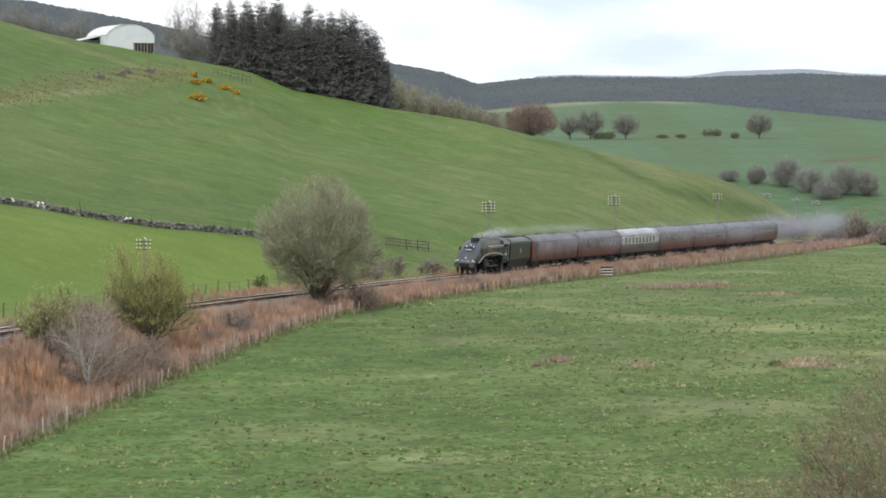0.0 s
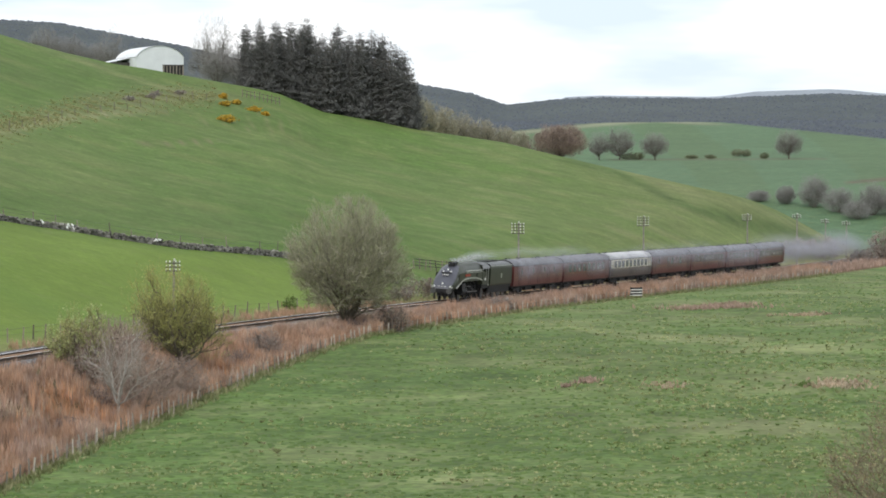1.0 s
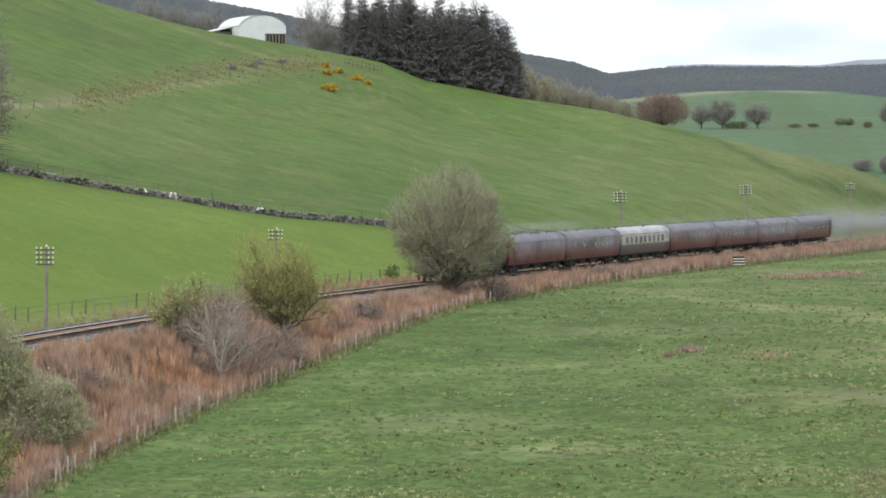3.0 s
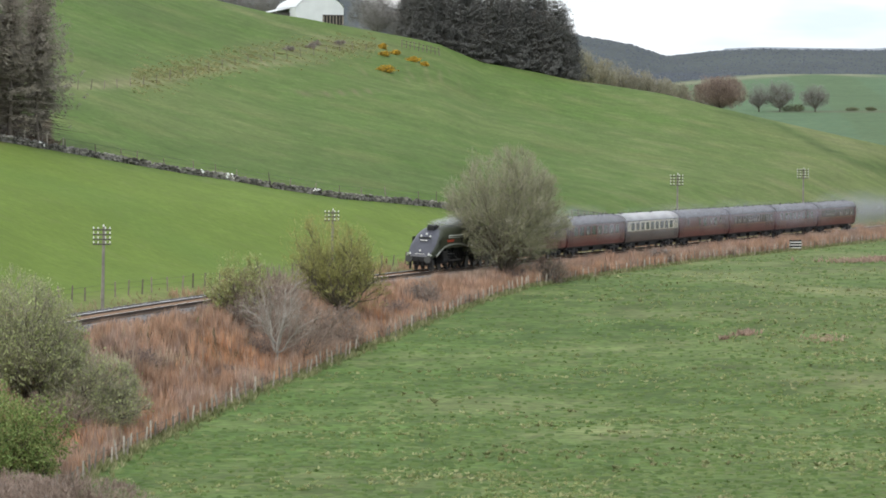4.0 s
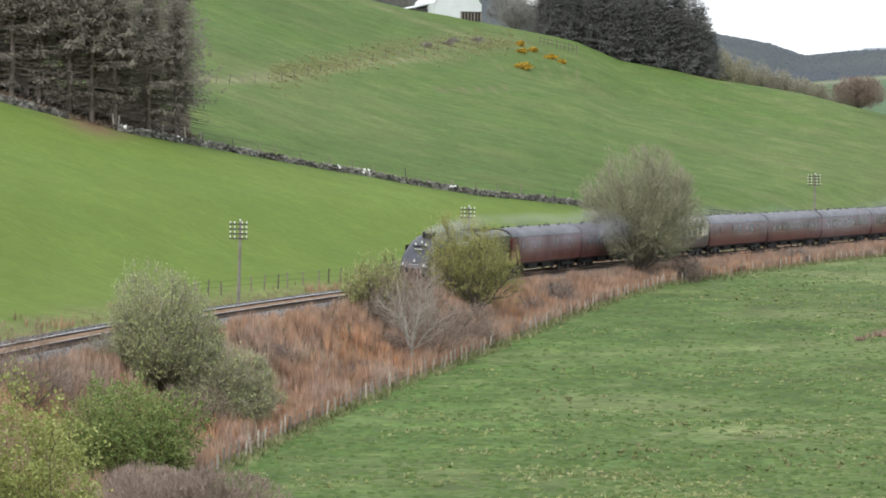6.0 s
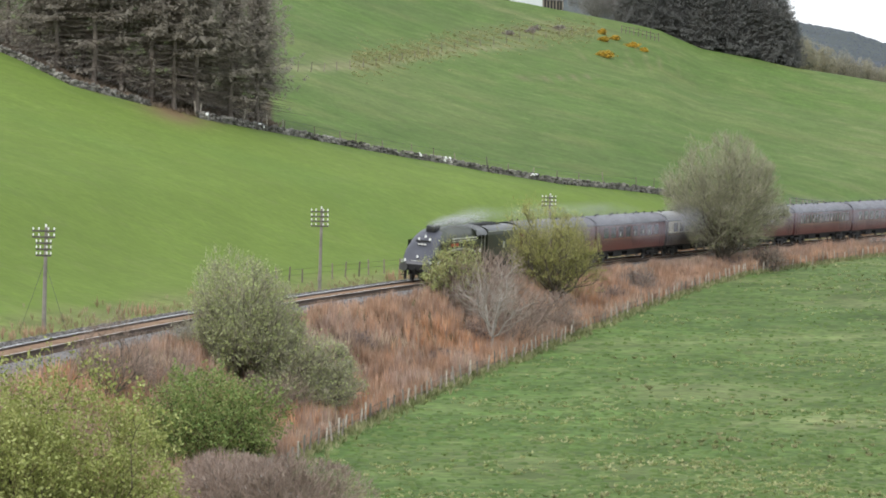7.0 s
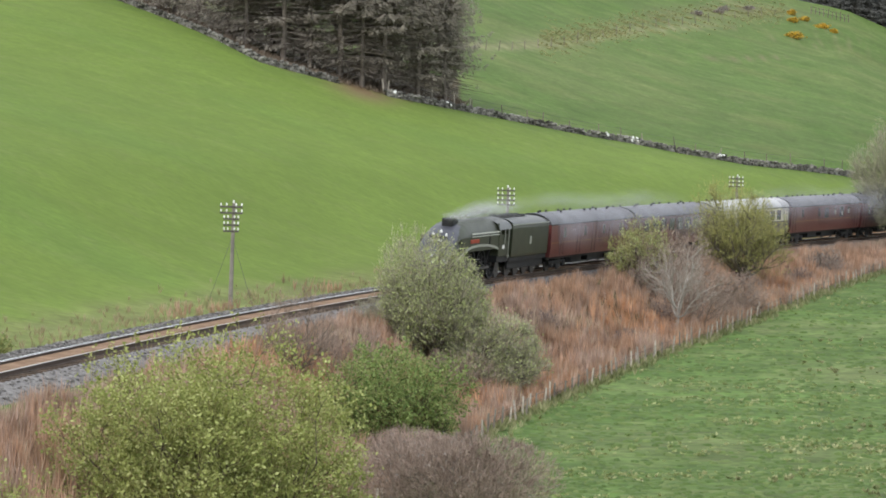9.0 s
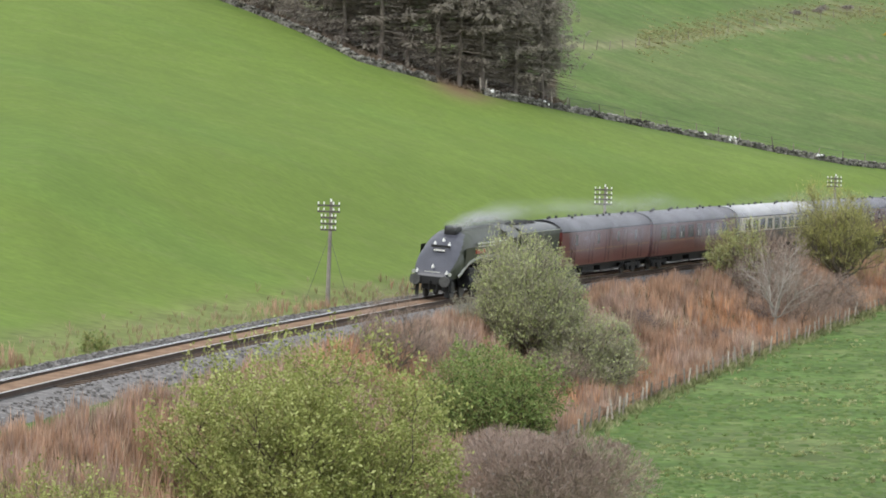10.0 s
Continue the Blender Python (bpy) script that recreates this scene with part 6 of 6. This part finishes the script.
def hummocks(name, label, x, y, r, h, material, seed=1):
    """Low rounded tussocks, one mesh."""
    rnd = np.random.RandomState(seed)
    n = len(x)
    z = land_z(x, y)
    V = np.empty((n, 13, 3))
    V[:, 0] = np.column_stack([x + rnd.normal(size=n) * 0.15 * r, y + rnd.normal(size=n) * 0.15 * r, z + h])
    turn = rnd.uniform(0, 6.283, n)
    for k in range(6):
        a = 6.2832 * k / 6 + turn
        q = r * rnd.uniform(0.55, 0.85, n)
        V[:, 1 + k] = np.column_stack([x + np.cos(a) * q, y + np.sin(a) * q, z + h * rnd.uniform(0.45, 0.85, n)])
        q = r * rnd.uniform(0.9, 1.4, n)
        V[:, 7 + k] = np.column_stack([x + np.cos(a) * q, y + np.sin(a) * q, z - 0.06])
    b = np.arange(n) * 13
    F = []
    for k in range(6):
        j = (k + 1) % 6
        F += np.stack([b, b + 1 + k, b + 1 + j], axis=1).tolist()
        F += np.stack([b + 1 + k, b + 7 + k, b + 7 + j, b + 1 + j], axis=1).tolist()
    ob = link(name, V.reshape(-1, 3).tolist(), F, material, flat=False)
    return tagged(ob, label, "grass", kind="stuff")


def meadow_spots(n, seed, az0=-10.2, az1=8.2, d0=112, d1=520):
    rnd = np.random.RandomState(seed)
    a = np.radians(rnd.uniform(az0, az1, n))
    d = 1 / rnd.uniform(1 / d1, 1 / d0, n)
    x, y = d * np.sin(a), d * np.cos(a)
    s, off = to_line(x, y)
    return x, y, s, off, d, rnd


MEADOW_GREEN = leafy("meadow_blades", (0.075, 0.123, 0.034), (0.098, 0.152, 0.043), (0.135, 0.180, 0.062), GRASS_THROUGH)
MEADOW_DARK = leafy("dark_rushes", (0.115, 0.175, 0.052), (0.145, 0.215, 0.065), (0.19, 0.255, 0.09), 0.25)
MEADOW_MIX = leafy("mixed_tussocks", (0.25, 0.295, 0.115), (0.33, 0.36, 0.16), (0.47, 0.46, 0.26), 0.25)
MEADOW_STRAW = leafy("straw_tussocks", (0.16, 0.19, 0.08), (0.24, 0.25, 0.12), (0.36, 0.35, 0.20), GRASS_THROUGH)
ROUGH_BENT = leafy("rough_bent_grass", (0.27, 0.28, 0.125), (0.33, 0.33, 0.155), (0.40, 0.38, 0.20), 0.35)
REED_RUST = leafy("rust_stems", (0.356, 0.222, 0.148), (0.468, 0.301, 0.208), (0.575, 0.397, 0.296), patch=0.38)
REED_ORANGE = leafy("orange_stems", (0.427, 0.235, 0.134), (0.552, 0.313, 0.182), (0.657, 0.424, 0.279), patch=0.38)
REED_BROWN = leafy("brown_stems", (0.314, 0.218, 0.173), (0.419, 0.300, 0.243), (0.524, 0.391, 0.324), patch=0.38)
REED_STRAW = leafy("pale_stems", (0.367, 0.277, 0.194), (0.478, 0.375, 0.273), (0.580, 0.484, 0.378), patch=0.38)

LITTER = leafy("wood_litter", (0.16, 0.125, 0.095), (0.21, 0.165, 0.125), (0.27, 0.215, 0.165))

x, y, s, off, d, rnd = meadow_spots(46000, 1)
w = waves(x, y, 38, 21) + 0.8 * waves(x, y * 0.6, 14, 22) + 0.5 * waves(x, y, 5.5, 23) + rnd.normal(size=len(x)) * 0.5
ok = off > fence_off(s) + 0.3
k = ok & (w < 0.9)
k &= rnd.uniform(size=len(x)) < 0.5
hummocks("meadow_grass", "fresh green tussocky meadow grass", x[k], y[k], rnd.uniform(0.12, 0.34, k.sum()), rnd.uniform(0.05, 0.14, k.sum()), MEADOW_GREEN, 2)
x, y, s, off, d, rnd = meadow_spots(60000, 45)
w = waves(x, y, 30, 21) + 0.9 * waves(x, y, 9, 22) + 0.7 * waves(x, y, 3.5, 24)
k = (off > fence_off(s) + 0.4) & (w + rnd.normal(size=len(x)) * 0.5 > np.interp(x, [-30, -8, 12, 25], [1.5, 0.9, 0.35, 0.1]))
tufts("pale_tussocks", "pale straw-green grass tussocks in the meadow", x[k], y[k], rnd.uniform(0.08, 0.24, k.sum()), 5, MEADOW_MIX, 1.2, 0.045, 46)
x, y, s, off, d, rnd = meadow_spots(5000, 5)
w = waves(x, y, 26, 61) + 0.8 * waves(x, y, 7, 62)
k = (off > fence_off(s) + 0.5) & (w > 1.25) & (rnd.uniform(size=len(x)) < 0.5)
hummocks("rush_tufts", "dark green rush tufts scattered through the meadow", x[k], y[k], rnd.uniform(0.12, 0.32, k.sum()), rnd.uniform(0.1, 0.24, k.sum()), MEADOW_DARK, 6)
x, y, s, off, d, rnd = meadow_spots(2600, 7, 1.5, 8.2, 190, 330)
k = (np.abs(waves(x, y, 22, 71)) > 0.85) & (off > fence_off(s) + 6)
tufts("dead_rushes", "patches of tall dead straw rushes in the meadow", x[k], y[k], rnd.uniform(0.2, 0.42, k.sum()), 5, MEADOW_STRAW, 0.8, 0.05, 8)
x, y, s, off, d, rnd = meadow_spots(9000, 27)
w = waves(x, y, 30, 63) + 0.9 * waves(x, y, 8, 64) + np.interp(x, [-25, -5, 15], [-0.5, -0.1, 0.15])
k = (off > fence_off(s) + 0.6) & (w > 0.75) & (rnd.uniform(size=len(x)) < np.interp(x, [-25, -5], [0.4, 1.0]))
tufts("bleached_tussocks", "bleached grass tussocks dotted over the meadow", x[k], y[k], rnd.uniform(0.12, 0.30, k.sum()), 9, MEADOW_STRAW, 1.1, 0.05, 28)
x, y, s, off, d, rnd = meadow_spots(16000, 37)
w = waves(x, y, 18, 65) + 0.7 * waves(x, y, 5, 66) + np.interp(x, [-30, -8, 15], [-0.9, -0.1, 0.1])
k = (off > fence_off(s) + 0.5) & (w > 0.45) & (rnd.uniform(size=len(x)) < 0.35)
tufts("sedge_tufts", "small dark green sedge tufts dotted over the meadow", x[k], y[k], rnd.uniform(0.07, 0.2, k.sum()), 8, MEADOW_DARK, 1.2, 0.05, 38)


def rush_patch(name, label, cx, cy, rx, ry, n, lo, hi, material, seed):
    """A patch of standing dead growth."""
    rnd = np.random.RandomState(seed)
    x, y = cx + rnd.normal(size=n) * rx, cy + rnd.normal(size=n) * ry
    tufts(name, label, x, y, rnd.uniform(lo, hi, n), 5, material, 0.5, 0.035, seed + 1)


rush_patch("brown_rushes", "brown withered rush clump standing in the meadow", 8.5, 249, 0.4, 0.9, 70, 0.3, 0.65, REED_BROWN, 301)
rush_patch("brown_rushes", "small brown rush clump standing in the meadow", 6.9, 246, 0.16, 0.5, 26, 0.25, 0.5, REED_BROWN, 303)
rush_patch("straw_rushes", "low straw-brown patch of dead rushes in the meadow", 14.1, 244, 0.7, 1.6, 130, 0.12, 0.32, REED_STRAW, 305)
rush_patch("straw_rushes", "wide straw patch of dead grass in the meadow", 26.4, 244, 1.3, 2.2, 300, 0.15, 0.4, REED_STRAW, 307)
rush_patch("dark_rush", "single dark rush clump beside the straw patch", 23.9, 244, 0.25, 0.5, 40, 0.25, 0.5, MEADOW_DARK, 309)
rush_patch("reed_band", "long band of brown reeds across the far meadow", 26.5, 362, 2.6, 2.0, 420, 0.3, 0.7, REED_BROWN, 311)
rush_patch("reed_band", "pale band of reeds across the far meadow", 34.0, 345, 1.5, 1.0, 160, 0.2, 0.45, REED_STRAW, 313)


def bank_spots(n, seed, s0=-95, s1=345, lo=3.0):
    rnd = np.random.RandomState(seed)
    s = s0 + (s1 - s0) * rnd.uniform(0, 1, n) ** 1.25
    hi = fence_off(s) - 0.2
    lo = np.interp(s, [-50, -35, -15, 6, 14], [1.2, 1.0, 0.1, -0.1, -0.7]) + lo
    off = lo + (hi - lo) * rnd.uniform(0, 1, n)
    x, y, _ = on_line(s, off)
    return x, y, s, off, rnd


x, y, s, off, rnd = bank_spots(42000, 11)
v = waves(s, off * 4, 34, 81) + 0.6 * waves(s, off * 3, 11, 82) + rnd.normal(size=len(s)) * 0.35
h = rnd.uniform(0.55, 1.45, len(s)) * (1 + 0.28 * waves(s, off * 1.5, 6, 84)) * (1 - 0.4 * np.exp(-((off - 2.6) / 1.2) ** 2)) * np.interp(s, [-90, 120, 200, 345], [1.0, 1.0, 1.15, 1.25])
patch = np.exp(-((s - 38) / 9.0) ** 2 - ((off - 9) / 2.4) ** 2) + np.exp(-((s + 8) / 7.0) ** 2 - ((off - 12) / 2.5) ** 2) + 0.9 * np.exp(-((s + 30) / 6.0) ** 2 - ((off - 5.5) / 1.8) ** 2) + 0.8 * np.exp(-((s - 75) / 12.0) ** 2 - ((off - 8.5) / 1.6) ** 2)
fire = rnd.uniform(size=len(s)) < patch * 0.7
tufts("orange_willowherb", "bright orange-brown dead stems near the fence", x[fire], y[fire], h[fire], 8, REED_ORANGE, 0.24, 0.018, 26, "dead stems")
v = np.where(fire, -9, v)
k = v > -0.1
tufts("rust_willowherb", "rust-brown dead stems covering the embankment", x[k], y[k], h[k], 7, REED_RUST, 0.26, 0.018, 12, "dead stems")
k = (v <= 0.1) & (v > -1.1)
tufts("brown_stems", "dull brown dead stems covering the embankment", x[k], y[k], h[k], 7, REED_BROWN, 0.28, 0.018, 13, "dead stems")
k = ((v < -0.55) & ~fire) | (rnd.uniform(size=len(s)) < 0.1)
tufts("pale_stems", "pale straw stems among the dead growth", x[k], y[k], h[k] * 0.95, 4, REED_STRAW, 0.28, 0.016, 14, "dead stems")
# strip past the bend and along the fence foot
x, y, s, off, rnd = bank_spots(5000, 15, 200, 470, 3.6)
tufts("bend_stems", "dusky brown dead stems beside the bend", x, y, rnd.uniform(0.6, 1.5, len(x)), 5, REED_BROWN, 0.4, 0.04, 16, "dead stems")
ss = np.random.RandomState(17).uniform(-70, 340, 4200)
x, y, _ = on_line(ss, fence_off(ss) + np.random.RandomState(18).normal(size=len(ss)) * 0.45)
tufts("fence_grass", "bleached grass along the foot of the fence", x, y, np.random.RandomState(19).uniform(0.25, 0.6, len(ss)), 5, MEADOW_STRAW, 0.6, 0.035, 20)
VERGE = leafy("verge_straw", (0.27, 0.235, 0.13), (0.34, 0.29, 0.17), (0.42, 0.36, 0.23))
# verge between the track and the pasture
rnd = np.random.RandomState(21)
ss = rnd.uniform(-95, 330, 9000)
of = -4.7 - np.abs(rnd.normal(size=len(ss))) * 2.0
thin = rnd.uniform(size=len(ss)) < np.interp(ss, [-95, 90, 140], [0.28, 0.35, 1.0])
ss, of = ss[thin], of[thin]
x, y, _ = on_line(ss, of)
tufts("verge_grass", "bleached dead grass along the far side of the track", x, y, rnd.uniform(0.2, 0.6, len(ss)), 8, VERGE, 0.5, 0.014, 22)
k = (waves(ss, of, 20, 91) > 0.5) | ((ss > 130) & (ss < 175))
tufts("verge_stems", "rusty dead stems along the far side of the track", x[k], y[k], rnd.uniform(0.5, 1.1, k.sum()), 6, REED_RUST, 0.3, 0.016, 23)
# rough slope by the gorse and below the wood
a = np.radians(rnd.uniform(-8.4, -4.3, 3600))
d = rough_d(np.degrees(a)) + rnd.normal(size=len(a)) * 10
x, y = d * np.sin(a), d * np.cos(a)
k = waves(x, y, 14, 95) > -0.2
tufts("rough_grass", "bleached rough grass across the slope", x[k], y[k], rnd.uniform(0.10, 0.32, k.sum()), 7, ROUGH_BENT, 1.5, 0.06, 24)
a = np.radians(rnd.uniform(-17.5, -9.6, 2400))
d = wall_d(np.degrees(a)) + rnd.uniform(0.5, 9, len(a))
x, y = d * np.sin(a), d * np.cos(a)
tufts("wood_litter", "dead brown undergrowth below the spruces", x, y, rnd.uniform(0.2, 0.6, len(a)), 5, LITTER, 0.9, 0.05, 25)


# ---- steam and smoke: soft puffs that ride along with the train ----
PUFFS = []


def puff_mesh(material):
    """The near half of a soft round puff."""
    V, F = [], []
    for i in range(9):
        a = 1.5708 * i / 8
        for j in range(24):
            b = 6.2832 * j / 24
            V.append((math.sin(a) * math.cos(b), -math.cos(a) * 0.5, math.sin(a) * math.sin(b)))
    for i in range(8):
        for j in range(24):
            p, q = i * 24 + j, i * 24 + (j + 1) % 24
            F.append((p, q, q + 24, p + 24))
    me = bpy.data.meshes.new("steam_puff")
    me.from_pydata(V, [], F)
    me.polygons.foreach_set("use_smooth", np.ones(len(me.polygons), dtype=bool))
    me.materials.append(material)
    me.update()
    return me


STEAM = puff_mesh(steam_material("white_steam", (0.36, 0.375, 0.385), 0.92, 1.6))
WISP = puff_mesh(steam_material("thin_steam", (0.48, 0.50, 0.52), 0.30, 1.5))
SMOKE = puff_mesh(steam_material("grey_smoke", (0.33, 0.335, 0.385), 0.68, 1.3))


def puff(mesh, label, back, side, up, wide, high, group):
    ob = tagged(new("steam_puff", mesh), label, "steam", group)
    ob.scale = (wide, wide, high)
    PUFFS.append((ob, back, side, up))


_r = random.Random(77)
for i in range(11):
    puff(STEAM if i < 7 else WISP, "grey-white steam blown back from the chimney", 3.3 + 1.25 * i, 0.25 - 0.02 * i, 4.02 + 0.035 * i + _r.uniform(-0.05, 0.08), 0.8 + 0.12 * i, 0.42 + 0.055 * i, "steam over the train")
for i in range(6):
    puff(WISP, "thin steam drifting over the coach roofs", 23 + 4.5 * i, 0.2, 4.2 + _r.uniform(-0.2, 0.3), 2.0, 0.9 + 0.1 * _r.random(), "steam over the train")
for i in range(14):
    puff(SMOKE, "grey smoke hanging beside the coaches", 25 + 9.5 * i, 1.9 + 0.4 * _r.random(), 2.9 + _r.uniform(-0.4, 0.5), 2.6 + _r.random(), 1.7 + 0.5 * _r.random(), "smoke beside the train")
for i in range(9):
    puff(SMOKE, "grey smoke trailing behind the last coach", 165 + 8.0 * i, _r.uniform(-1, 3), 2.2 + _r.uniform(-0.5, 1.2), 4.0 + 1.8 * _r.random(), 2.2 + 1.2 * _r.random(), "smoke behind the train")


# ---- what moves ----
SPEED = 19.2


def train_s(t):
    """Where the front buffers are along the line."""
    return 192.3 - SPEED * t


def on_rails(s_front, a, b):
    """The pose of a vehicle whose own zero is s_front, carried at a and b along it."""
    xa, ya, _ = on_line(s_front + a)
    xb, yb, _ = on_line(s_front + b)
    h = math.atan2(yb - ya, xb - xa)
    return pose(xa - a * math.cos(h), ya - a * math.sin(h), rail_z(s_front + a), 3.6, 0, math.degrees(h))


def motions():
    for ob, back, a, b in VEHICLES:
        walk(ob, [(t, on_rails(train_s(t) + back, a, b)) for t in np.arange(0, 10.01, 0.5)])
    for ob, r, x in WHEELS:
        at = ob.matrix_basis.translation.copy()
        step = 1 / 30 if r < 0.8 else 2 / 30
        walk(ob, [(k * step, pose(*at, 0, -math.degrees(SPEED * k * step / r), 0)) for k in range(int(round(10 / step)) + 1)])
    for i, (ob, back, side, up) in enumerate(PUFFS):
        rows = []
        for t in np.arange(0, 10.01, 0.5):
            m = on_rails(train_s(t) + back, 0, 1.0) @ Vector((0, -side, up + 0.08 * math.sin(1.7 * t + i)))
            rows.append((t, pose(*m, 0, 6 * math.sin(0.9 * t + 2 * i), 4)))
        walk(ob, rows)


motions()
